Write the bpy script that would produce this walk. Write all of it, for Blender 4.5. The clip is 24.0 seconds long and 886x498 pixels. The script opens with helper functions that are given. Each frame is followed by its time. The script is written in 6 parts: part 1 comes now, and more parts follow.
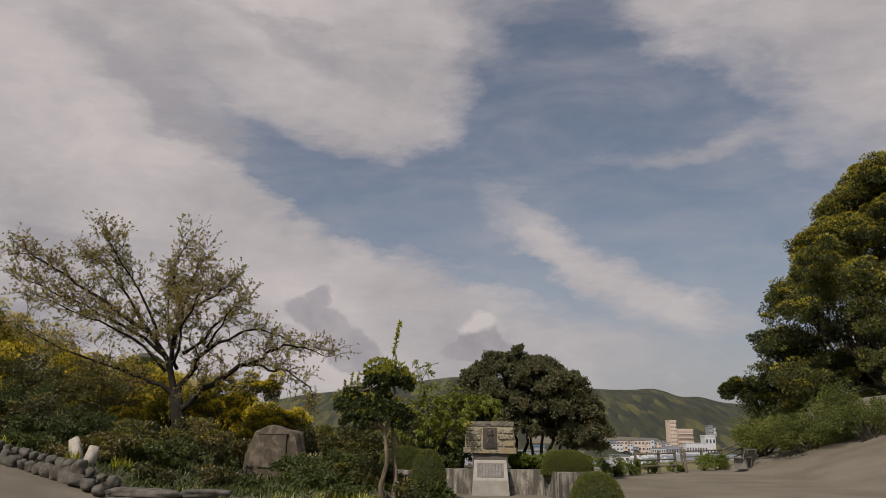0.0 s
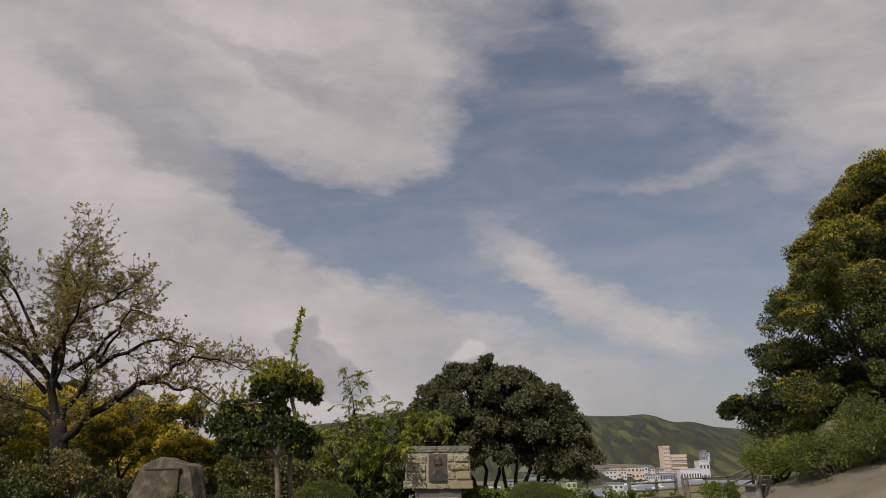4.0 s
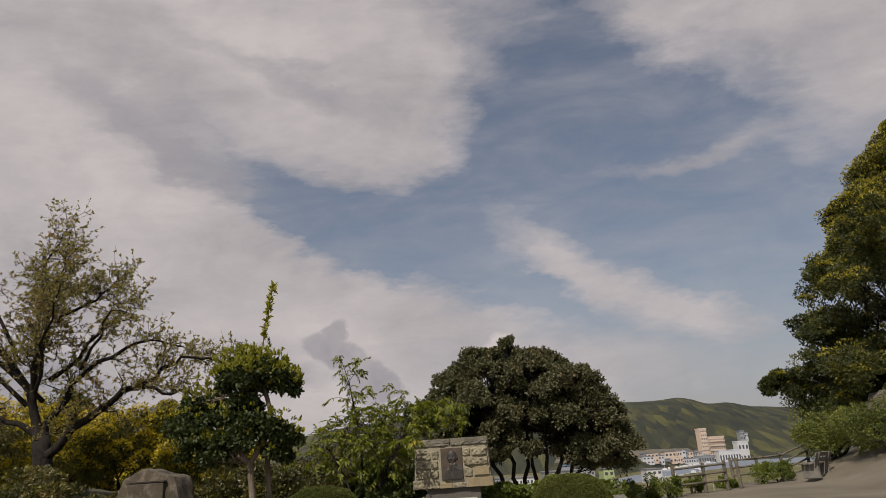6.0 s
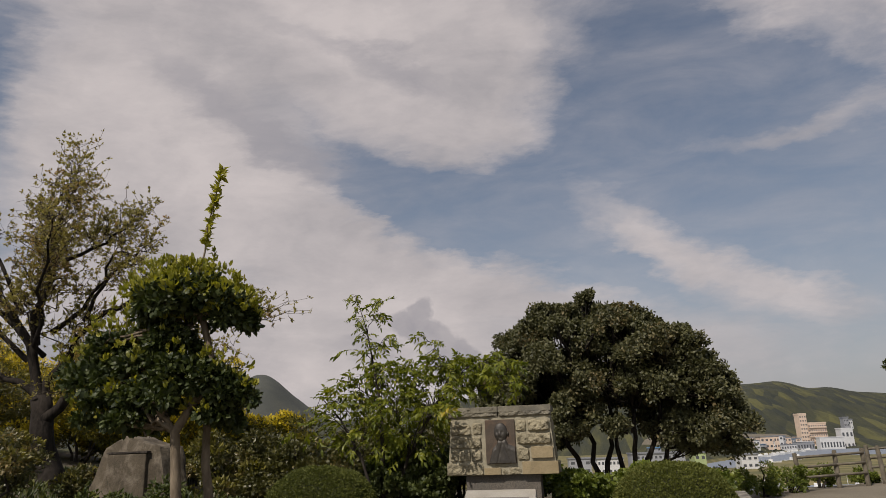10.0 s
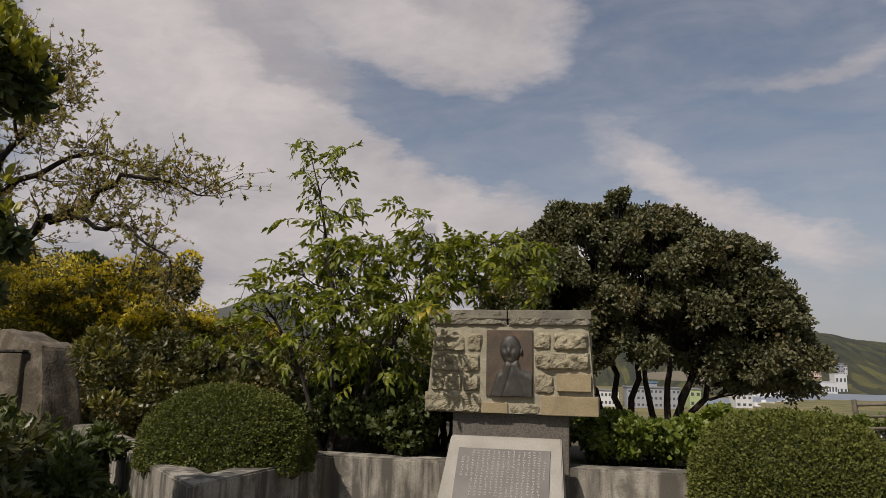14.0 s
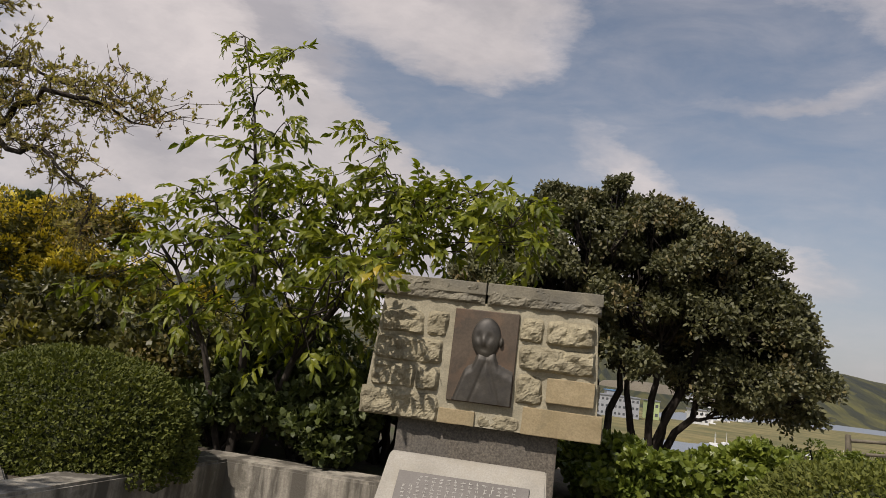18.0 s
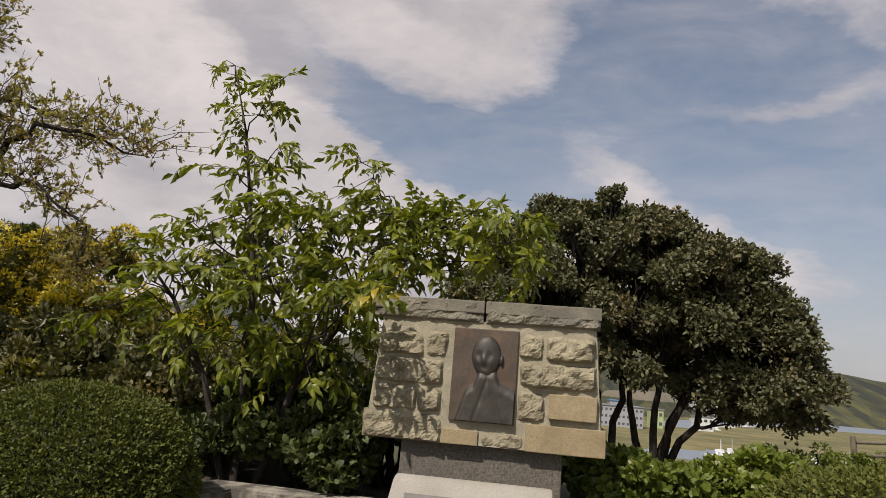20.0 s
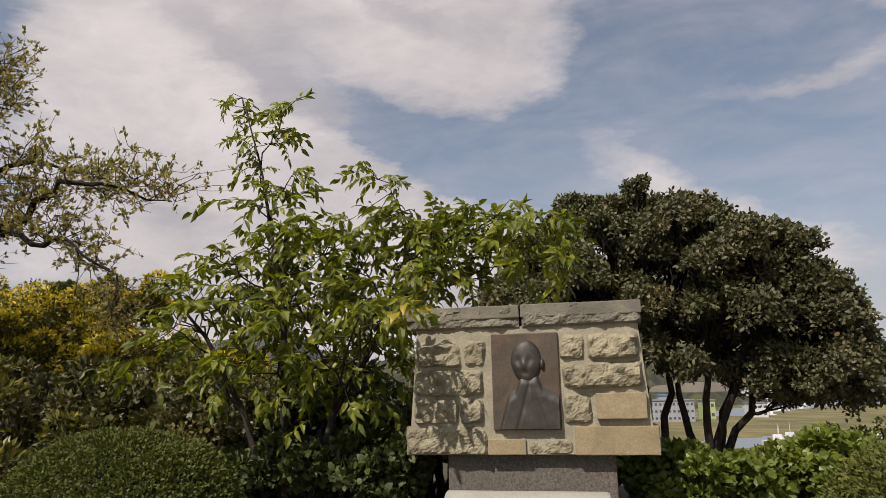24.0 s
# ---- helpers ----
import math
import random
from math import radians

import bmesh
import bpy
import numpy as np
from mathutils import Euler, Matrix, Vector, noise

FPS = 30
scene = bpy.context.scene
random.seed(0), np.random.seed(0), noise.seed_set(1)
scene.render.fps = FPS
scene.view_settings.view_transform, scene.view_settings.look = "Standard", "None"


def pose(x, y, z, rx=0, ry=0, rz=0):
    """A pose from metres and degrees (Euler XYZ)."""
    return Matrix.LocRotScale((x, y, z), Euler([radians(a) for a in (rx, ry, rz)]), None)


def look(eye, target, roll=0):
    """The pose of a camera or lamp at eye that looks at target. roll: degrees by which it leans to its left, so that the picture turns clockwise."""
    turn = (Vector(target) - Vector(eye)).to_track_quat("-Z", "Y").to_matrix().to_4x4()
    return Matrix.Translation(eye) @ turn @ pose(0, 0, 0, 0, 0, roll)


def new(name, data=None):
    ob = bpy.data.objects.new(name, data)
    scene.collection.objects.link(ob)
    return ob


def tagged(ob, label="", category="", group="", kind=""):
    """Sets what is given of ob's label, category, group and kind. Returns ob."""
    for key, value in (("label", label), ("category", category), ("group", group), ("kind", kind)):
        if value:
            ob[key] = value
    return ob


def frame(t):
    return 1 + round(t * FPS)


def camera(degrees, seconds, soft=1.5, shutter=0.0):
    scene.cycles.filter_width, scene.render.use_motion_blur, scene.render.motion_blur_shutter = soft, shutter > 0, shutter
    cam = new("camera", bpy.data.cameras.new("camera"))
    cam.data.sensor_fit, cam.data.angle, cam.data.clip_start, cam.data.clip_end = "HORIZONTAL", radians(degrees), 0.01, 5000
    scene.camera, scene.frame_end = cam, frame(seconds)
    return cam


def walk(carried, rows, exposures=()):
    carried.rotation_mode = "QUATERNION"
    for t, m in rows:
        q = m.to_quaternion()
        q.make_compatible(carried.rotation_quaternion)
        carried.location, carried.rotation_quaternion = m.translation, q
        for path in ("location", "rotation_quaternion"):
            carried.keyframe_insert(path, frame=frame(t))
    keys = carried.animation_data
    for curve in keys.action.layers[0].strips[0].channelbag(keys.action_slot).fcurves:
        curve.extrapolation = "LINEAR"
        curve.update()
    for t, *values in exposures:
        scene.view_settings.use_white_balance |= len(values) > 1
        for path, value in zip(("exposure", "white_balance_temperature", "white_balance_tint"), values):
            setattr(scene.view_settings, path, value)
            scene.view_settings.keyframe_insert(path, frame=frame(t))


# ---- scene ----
cam = camera(64.9, 24.0, soft=0.8)
PATH = [
    (0, (-0.297, -20.111, 1.408), (-0.399, -18.185, 1.937), 0.6),
    (0.5, (-0.199, -19.663, 1.406), (-0.327, -17.754, 1.986), -1.1),
    (1, (-0.167, -19.247, 1.424), (-0.375, -17.337, 1.979), -0.1),
    (1.5, (-0.019, -18.762, 1.435), (-0.271, -16.857, 1.989), -4.1),
    (2, (0.030, -18.146, 1.426), (-0.244, -16.243, 1.977), -0.5),
    (2.5, (0.331, -17.358, 1.433), (0.271, -15.451, 2.034), -5.8),
    (4.5, (0.766, -14.802, 1.408), (0.694, -12.899, 2.019), 0.3),
    (5, (0.875, -14.263, 1.403), (0.791, -12.371, 2.044), -7.3),
    (5.5, (0.939, -13.751, 1.398), (0.843, -11.861, 2.047), -4.9),
    (6, (1.005, -13.202, 1.407), (0.874, -11.299, 2.007), -3.8),
    (6.5, (1.194, -12.605, 1.405), (1.069, -10.702, 2.006), -7.6),
    (7, (1.192, -12.121, 1.383), (1.027, -10.224, 1.994), -3.1),
    (7.5, (1.314, -11.623, 1.387), (1.130, -9.729, 2.002), -5.7),
    (8, (1.326, -11.197, 1.385), (1.099, -9.316, 2.023), -4.0),
    (8.5, (1.283, -10.696, 1.382), (1.006, -8.807, 1.978), -2.7),
    (9, (1.380, -10.274, 1.420), (1.063, -8.384, 1.991), -5.6),
    (9.5, (1.248, -9.826, 1.402), (0.886, -7.941, 1.964), -1.6),
    (11.5, (1.116, -8.141, 1.409), (0.683, -6.258, 1.924), -3.7),
    (12, (1.015, -7.723, 1.452), (0.551, -5.853, 1.991), 2.8),
    (12.5, (0.803, -7.242, 1.404), (0.333, -5.350, 1.852), 2.4),
    (13, (0.838, -6.716, 1.371), (0.421, -4.801, 1.765), -2.9),
    (13.5, (0.671, -6.291, 1.387), (0.253, -4.366, 1.734), 2.3),
    (14, (0.648, -5.927, 1.393), (0.243, -4.000, 1.741), 1.4),
    (14.5, (0.670, -5.570, 1.425), (0.272, -3.645, 1.794), 0.4),
    (15, (0.500, -5.192, 1.407), (0.121, -3.273, 1.821), 4.4),
    (15.5, (0.508, -4.825, 1.390), (0.157, -2.894, 1.777), 3.6),
    (16, (0.532, -4.535, 1.394), (0.172, -2.599, 1.740), 2.3),
    (16.5, (0.435, -4.343, 1.399), (0.068, -2.401, 1.710), 6.3),
    (17, (0.429, -4.265, 1.408), (0.093, -2.317, 1.712), 5.7),
    (17.5, (0.419, -4.235, 1.410), (0.081, -2.289, 1.730), 7.1),
    (19.5, (0.398, -4.250, 1.418), (0.054, -2.308, 1.747), 6.4),
    (20, (0.412, -4.253, 1.430), (0.080, -2.316, 1.800), 4.8),
    (20.5, (0.442, -4.244, 1.430), (0.119, -2.312, 1.831), 4.0),
    (21, (0.480, -4.252, 1.433), (0.162, -2.322, 1.847), 2.7),
    (21.5, (0.511, -4.252, 1.431), (0.181, -2.324, 1.848), 0.8),
    (22, (0.513, -4.232, 1.426), (0.179, -2.304, 1.843), -0.3),
    (22.5, (0.506, -4.206, 1.420), (0.171, -2.275, 1.821), -1.4),
    (23, (0.493, -4.200, 1.436), (0.171, -2.270, 1.850), -2.6),
    (23.5, (0.452, -4.180, 1.420), (0.090, -2.259, 1.845), -1.3),
    (24, (0.414, -4.148, 1.415), (0.001, -2.234, 1.823), -1.1),
]
EXPOSURES = [(0, 0.0, 6650, 15), (9, 0.08, 6650, 15), (12, 0.12, 6650, 15), (14, 0.14, 6650, 15), (17, 0.32, 6650, 15), (21, 0.45, 6650, 15), (24, 0.47, 6650, 15)]
walk(cam, [(t, look(eye, target, roll)) for t, eye, target, roll in PATH], EXPOSURES)

# ---------------------------------------------------------------- world, sun
SUN_FROM = Vector((-0.33, -0.70, 0.88)).normalized()


class Nodes:
    """Short way to write a node tree."""

    def __init__(self, tree):
        self.tree = tree
        tree.nodes.clear()

    def __call__(self, kind, _out=0, **sockets):
        node = self.tree.nodes.new(kind)
        for key, value in sockets.items():
            if key.startswith("p_"):
                if key == "p_sky_type":
                    node.sky_type = value
                elif key == "p_sun_disc":
                    node.sun_disc = value
                elif key == "p_sun_elevation":
                    node.sun_elevation = value
                elif key == "p_sun_rotation":
                    node.sun_rotation = value
                elif key == "p_air_density":
                    node.air_density = value
                elif key == "p_dust_density":
                    node.dust_density = value
                elif key == "p_ozone_density":
                    node.ozone_density = value
                elif key == "p_operation":
                    node.operation = value
                elif key == "p_use_clamp":
                    node.use_clamp = value
                elif key == "p_vector_type":
                    node.vector_type = value
                elif key == "p_gradient_type":
                    node.gradient_type = value
                continue
            socket = node.inputs[int(key[1:])] if key[0] == "i" and key[1:].isdigit() else node.inputs[key.replace("_", " ")]
            if isinstance(value, bpy.types.NodeSocket):
                self.tree.links.new(value, socket)
            else:
                socket.default_value = (*value, 1) if socket.type == "RGBA" and len(value) == 3 else value
        return node.outputs[_out] if len(node.outputs) else None

    def math(self, op, a, b=0.0, clamp=False):
        return self("ShaderNodeMath", i0=a, i1=b, p_operation=op, p_use_clamp=clamp)

    def noise(self, vec, scale, detail=4.0, rough=0.55, out=0, distortion=0.0):
        return self("ShaderNodeTexNoise", out, Vector=vec, Scale=scale, Detail=detail, Roughness=rough, Distortion=distortion)

    def ramp(self, fac, *stops):
        node = self.tree.nodes.new("ShaderNodeValToRGB")
        self.tree.links.new(fac, node.inputs[0])
        el = node.color_ramp.elements
        while len(el) < len(stops):
            el.new(0.5)
        for e, (p, c) in zip(el, stops):
            e.position = p
            e.color = (c, c, c, 1) if isinstance(c, (int, float)) else (*c, 1)
        return node.outputs[0]

    def mix(self, fac, a, b, blend="MIX"):
        node = self.tree.nodes.new("ShaderNodeMix")
        node.data_type, node.blend_type = "RGBA", blend
        for n, v in ((0, fac), (6, a), (7, b)):
            if isinstance(v, bpy.types.NodeSocket):
                self.tree.links.new(v, node.inputs[n])
            else:
                node.inputs[n].default_value = v if n == 0 else (*v, 1)
        return node.outputs[2]


# clouds as soft ellipses on the dome: across, up, half width, half height, turn in degrees, thickness
HIGH_CLOUDS = [
    (-0.36, 0.60, 0.34, 0.15, -14, 1.3), (-0.15, 0.54, 0.13, 0.11, -30, 0.9), (-0.22, 0.475, 0.15, 0.06, -14, 0.8), (-0.45, 0.80, 0.55, 0.22, -8, 1.4),
    (-0.63, 0.50, 0.14, 0.15, -30, 0.9), (-0.56, 0.415, 0.24, 0.12, -34, 1.3), (-0.42, 0.325, 0.19, 0.065, -34, 1.2), (-0.66, 0.34, 0.20, 0.13, -20, 1.1),
    (-0.29, 0.262, 0.18, 0.05, -20, 1.1), (-0.13, 0.225, 0.17, 0.036, -10, 0.8),
    (0.46, 0.585, 0.25, 0.11, -14, 0.75), (0.56, 0.48, 0.17, 0.12, -6, 0.55), (0.60, 0.82, 0.46, 0.22, 0, 0.9), (0.27, 0.60, 0.10, 0.06, -40, 0.30),
    (0.27, 0.388, 0.12, 0.022, -3, 0.38), (0.37, 0.410, 0.08, 0.024, 18, 0.34), (0.55, 0.36, 0.16, 0.09, 0, 0.35),
    (0.17, 0.232, 0.21, 0.038, -26, 0.42), (0.06, 0.32, 0.16, 0.035, -42, 0.28), (0.12, 0.255, 0.07, 0.022, -24, 0.35), (0.25, 0.195, 0.13, 0.030, -16, 0.5),
]
LOW_CLOUDS = [
    (-0.60, 0.20, 0.34, 0.07, -5, 0.9), (-0.30, 0.17, 0.24, 0.07, -8, 0.9), (0.0, 0.17, 0.28, 0.045, -8, 0.7), (-0.45, 0.09, 0.5, 0.07, 0, 0.9),
    (0.12, 0.10, 0.35, 0.05, -6, 0.35),
]
PUFF_CLOUDS = [
    (-0.195, 0.135, 0.045, 0.040, -20, 1.0), (-0.245, 0.175, 0.050, 0.026, -14, 0.9), (-0.165, 0.110, 0.045, 0.028, 0, 0.8), (-0.225, 0.205, 0.022, 0.018, 0, 0.8),
    (0.002, 0.150, 0.030, 0.028, 0, 1.0), (0.02, 0.122, 0.055, 0.024, -8, 0.9), (-0.035, 0.122, 0.035, 0.018, 0, 0.7), (0.09, 0.108, 0.05, 0.014, -6, 0.6),
]
PUFF_HEADS = [(0.004, 0.166, 0.024, 0.018, 0, 1.2), (-0.02, 0.152, 0.02, 0.012, 0, 0.7)]
GREY_CLOUDS = [
    (-0.30, 0.15, 0.08, 0.02, -8, 0.6), (-0.51, 0.505, 0.16, 0.035, -42, 0.75), (-0.40, 0.43, 0.10, 0.03, -40, 0.6), (-0.23, 0.535, 0.08, 0.03, -30, 0.55), (-0.33, 0.60, 0.16, 0.02, -22, 0.45),
    (-0.62, 0.14, 0.2, 0.03, -5, 0.8), (-0.58, 0.27, 0.14, 0.025, -20, 0.45), (0.42, 0.62, 0.2, 0.03, -14, 0.35),
]


SKY_TINT = (0.72, 0.745, 0.70)


def build_world():
    world = bpy.data.worlds.new("sky")
    scene.world = world
    world.use_nodes = True
    n = Nodes(world.node_tree)
    sky = n("ShaderNodeTexSky", p_sky_type="NISHITA", p_sun_disc=False, p_sun_elevation=math.asin(SUN_FROM.z),
            p_sun_rotation=math.atan2(SUN_FROM.x, SUN_FROM.y), p_air_density=1.0, p_dust_density=1.6, p_ozone_density=1.6)
    way = n("ShaderNodeTexCoord")
    sep = n.tree.nodes.new("ShaderNodeSeparateXYZ")
    n.tree.links.new(way, sep.inputs[0])
    x, y, z = sep.outputs
    k = n.math("DIVIDE", 2.0, n.math("MAXIMUM", n.math("ADD", y, 1.0), 0.05))
    flat = n("ShaderNodeCombineXYZ", X=n.math("MULTIPLY", x, k), Y=n.math("MULTIPLY", z, k), Z=0.0)
    broad = n("ShaderNodeVectorMath", i0=n.noise(flat, 3.2, 4, 0.55, out=1), i1=(0.5, 0.5, 0.5), p_operation="SUBTRACT")
    broad = n("ShaderNodeVectorMath", i0=broad, i1=(0.07, 0.06, 0.0), p_operation="MULTIPLY")
    slant = n("ShaderNodeMapping", Vector=flat, Rotation=(0, 0, radians(30)), Scale=(1.0, 2.6, 1))
    fringe = n("ShaderNodeVectorMath", i0=n.noise(slant, 9.0, 8, 0.62, out=1), i1=(0.5, 0.5, 0.5), p_operation="SUBTRACT")
    fringe = n("ShaderNodeVectorMath", i0=fringe, i1=(0.12, 0.09, 0.0), p_operation="MULTIPLY")
    bent = n("ShaderNodeVectorMath", i0=n("ShaderNodeVectorMath", i0=flat, i1=broad, p_operation="ADD"), i1=fringe, p_operation="ADD")
    total = {}
    for kind, clouds in (("high", HIGH_CLOUDS), ("low", LOW_CLOUDS), ("grey", GREY_CLOUDS), ("puff", PUFF_CLOUDS), ("head", PUFF_HEADS)):
        summed = 0.0
        for u, v, ru, rv, turn, thick in clouds:
            local = n("ShaderNodeMapping", Vector=flat if kind in ("puff", "head") else bent, Location=(u, v, 0), Rotation=(0, 0, radians(turn)), Scale=(ru * 1.3, rv * 1.3, 1), p_vector_type="TEXTURE")
            blob = n("ShaderNodeTexGradient", 1, Vector=local, p_gradient_type="SPHERICAL")
            summed = n("ShaderNodeMath", i0=blob, i1=thick, i2=summed, p_operation="MULTIPLY_ADD")
        total[kind] = summed
    wisps = n.noise(slant, 5.0, 9, 0.60, distortion=0.35)
    fine = n.noise(bent, 11.0, 7, 0.60)
    veil = n.math("MULTIPLY", n.ramp(wisps, (0.36, 0.05), (0.74, 1.0)), 0.34)
    thick = n.math("ADD", total["high"], total["low"])
    grain = n.math("ADD", n.math("MULTIPLY", n.math("SUBTRACT", fine, 0.5), 0.30), n.math("MULTIPLY", n.math("SUBTRACT", wisps, 0.5), 0.60))
    cover = n.ramp(n.math("ADD", thick, grain), (0.04, 0.0), (0.28, 0.42), (0.55, 0.80), (0.95, 0.96))
    cover = n.math("MAXIMUM", cover, veil)
    # haze towards the horizon
    up = n.math("MAXIMUM", z, 0.0)
    haze = n.ramp(up, (0.0, 0.82), (0.10, 0.60), (0.22, 0.30), (0.45, 0.12))
    lumps = n.noise(bent, 4.0, 7, 0.58)
    lit = n.mix(n.ramp(n.math("ADD", n.math("MULTIPLY", lumps, 0.6), n.math("MULTIPLY", wisps, 0.4)), (0.38, 0.0), (0.62, 1.0)), (3.55, 3.45, 3.52), (5.40, 5.08, 4.95))
    clear = n.mix(1.0, sky, SKY_TINT, "MULTIPLY")
    base = n.mix(haze, clear, (3.45, 3.40, 3.58))
    whole = n.mix(cover, base, lit)
    shade = n.ramp(n.math("ADD", total["grey"], n.math("MULTIPLY", n.math("SUBTRACT", fine, 0.5), 0.45)), (0.10, 0.0), (0.6, 0.62))
    whole = n.mix(shade, whole, (2.75, 2.75, 3.0))
    billow = n.math("MULTIPLY", n.math("SUBTRACT", n.noise(flat, 34.0, 6, 0.6), 0.5), 0.75)
    puff = n.ramp(n.math("ADD", total["puff"], billow), (0.34, 0.0), (0.50, 0.72), (0.9, 0.85))
    whole = n.mix(puff, whole, n.mix(n.ramp(n.noise(flat, 22.0, 5), (0.4, 0.0), (0.65, 1.0)), (2.75, 2.72, 2.95), (3.5, 3.4, 3.5)))
    head = n.ramp(n.math("ADD", total["head"], billow), (0.34, 0.0), (0.7, 0.85))
    whole = n.mix(head, whole, (5.7, 5.4, 5.2))
    background = n("ShaderNodeBackground", Color=whole, Strength=0.10)
    n("ShaderNodeOutputWorld", Surface=background)


build_world()
sun = new("sun", bpy.data.lights.new("sun", "SUN"))
sun.data.energy, sun.data.angle, sun.data.color = 3.3, radians(0.6), (1.0, 0.95, 0.86)
sun.matrix_world = look(SUN_FROM * 60, (0, 0, 0))

# ---------------------------------------------------------------- materials


def material(name, make):
    mat = bpy.data.materials.new(name)
    mat.use_nodes = True
    make(Nodes(mat.node_tree))
    return mat


def finish(n, colour, rough=0.8, height=None, strength=0.4, depth=0.02, **more):
    extra = {}
    if height is not None:
        extra["Normal"] = n("ShaderNodeBump", Height=height, Strength=strength, Distance=depth)
    shader = n("ShaderNodeBsdfPrincipled", Base_Color=colour, Roughness=rough, **extra, **more)
    n("ShaderNodeOutputMaterial", Surface=shader)


def spot(n):
    return n("ShaderNodeTexCoord", 3)


def surface(name, dark, light, scale=3.0, grain=40.0, rough=0.85, strength=0.4, depth=0.02, stain=None, stain_scale=0.8, stain_amount=0.6, metal=0.0, moss=None):
    """Two scales of colour, grain relief and optional stains."""
    def make(n):
        p = spot(n)
        a = n.noise(p, scale, 5)
        b = n.noise(p, grain, 3)
        c = n.mix(n.ramp(a, (0.3, 0.0), (0.7, 1.0)), dark, light)
        c = n.mix(n.math("MULTIPLY", n.ramp(b, (0.35, 0.0), (0.65, 1.0)), 0.35), c, [v * 0.55 for v in dark])
        if stain:
            s = n.ramp(n.noise(p, stain_scale, 6, 0.65, distortion=0.6), (0.48, 0.0), (0.62, 1.0))
            c = n.mix(n.math("MULTIPLY", s, stain_amount), c, stain)
        if moss:
            s = n.ramp(n.noise(p, stain_scale * 2.3, 7, 0.7), (0.55, 0.0), (0.68, 1.0))
            c = n.mix(n.math("MULTIPLY", s, 0.6), c, moss)
        h = n.math("ADD", a, n.math("MULTIPLY", b, 0.5))
        finish(n, c, rough, h, strength, depth, Metallic=metal)
    return material(name, make)


def leafy(name, dark, light, tip=None, rough=0.45, glow=0.35, patch=0.0, tip_from=0.72):
    """Foliage: each leaf has its own tone, thin enough to let light through."""
    def make(n):
        r = n("ShaderNodeNewGeometry", 8)
        r = n.math("ADD", n.math("MULTIPLY", r, 0.7), n.math("MULTIPLY", n("ShaderNodeObjectInfo", 5), 0.3))
        c = n.mix(r, dark, light)
        p = n("ShaderNodeNewGeometry", 0)
        if tip:
            t = n.ramp(n.math("ADD", n.noise(p, 1.1, 3), n.math("MULTIPLY", n.math("SUBTRACT", r, 0.5), 0.35)), (tip_from - 0.16, 0.0), (tip_from, 1.0))
            c = n.mix(t, c, tip)
        if patch:
            c = n.mix(n.math("MULTIPLY", n.ramp(n.noise(p, 0.6, 3), (0.4, 0.0), (0.65, 1.0)), patch), c, [v * 0.5 for v in dark])
        front = n("ShaderNodeBsdfPrincipled", Base_Color=c, Roughness=rough)
        back = n("ShaderNodeBsdfTranslucent", Color=n.mix(1.0, c, (1.25, 1.3, 0.6), "MULTIPLY"))
        n("ShaderNodeOutputMaterial", Surface=n("ShaderNodeMixShader", i0=glow, i1=front, i2=back))
    return material(name, make)


def bark(name, dark, light, scale=1.0):
    def make(n):
        p = n("ShaderNodeMapping", Vector=spot(n), Scale=(9 * scale, 9 * scale, 2.2 * scale))
        a = n.noise(p, 1.6, 6, 0.65, distortion=0.5)
        b = n.noise(spot(n), 2.0, 3)
        c = n.mix(n.ramp(a, (0.35, 0.0), (0.7, 1.0)), dark, light)
        c = n.mix(n.math("MULTIPLY", n.ramp(b, (0.5, 0.0), (0.62, 1.0)), 0.3), c, [min(1.0, v * 1.5 + 0.004) for v in light])
        finish(n, c, 0.95, a, 0.7, 0.02, Specular_IOR_Level=0.2)
    return material(name, make)


STONE = surface("pale_sandstone", (0.22, 0.192, 0.125), (0.375, 0.33, 0.22), 6.0, 70, 0.92, 0.8, 0.014, stain=(0.14, 0.122, 0.08), stain_scale=5.0, stain_amount=0.6)
TAN_STONE = surface("dressed_tan_stone", (0.25, 0.195, 0.105), (0.37, 0.295, 0.175), 4.0, 90, 0.9, 0.4, 0.006, stain=(0.17, 0.145, 0.09), stain_scale=3.5, stain_amount=0.5)
STONE_DARK = surface("weathered_coping", (0.14, 0.125, 0.09), (0.27, 0.245, 0.18), 5.0, 70, 0.9, 0.5, 0.012, stain=(0.10, 0.095, 0.08), stain_scale=3.0)
CEMENT = surface("mortar", (0.26, 0.235, 0.165), (0.40, 0.36, 0.26), 8.0, 90, 0.95, 0.5, 0.01)
GRANITE = surface("grey_granite", (0.060, 0.051, 0.040), (0.20, 0.172, 0.135), 75.0, 140, 0.7, 0.25, 0.004, stain=(0.09, 0.088, 0.08), stain_scale=2.0, stain_amount=0.35)
SLABSTONE = surface("pale_slab_stone", (0.28, 0.26, 0.22), (0.385, 0.36, 0.31), 4.0, 120, 0.8, 0.25, 0.006, stain=(0.28, 0.25, 0.19), stain_scale=2.5, stain_amount=0.4)
TEXTSTONE = surface("dark_text_stone", (0.11, 0.098, 0.085), (0.165, 0.15, 0.135), 6.0, 160, 0.6, 0.2, 0.004)
BRONZE = surface("weathered_bronze", (0.060, 0.046, 0.034), (0.115, 0.086, 0.060), 5.0, 60, 0.62, 0.3, 0.004, metal=0.3, stain=(0.17, 0.105, 0.062), stain_scale=2.6, stain_amount=0.6)
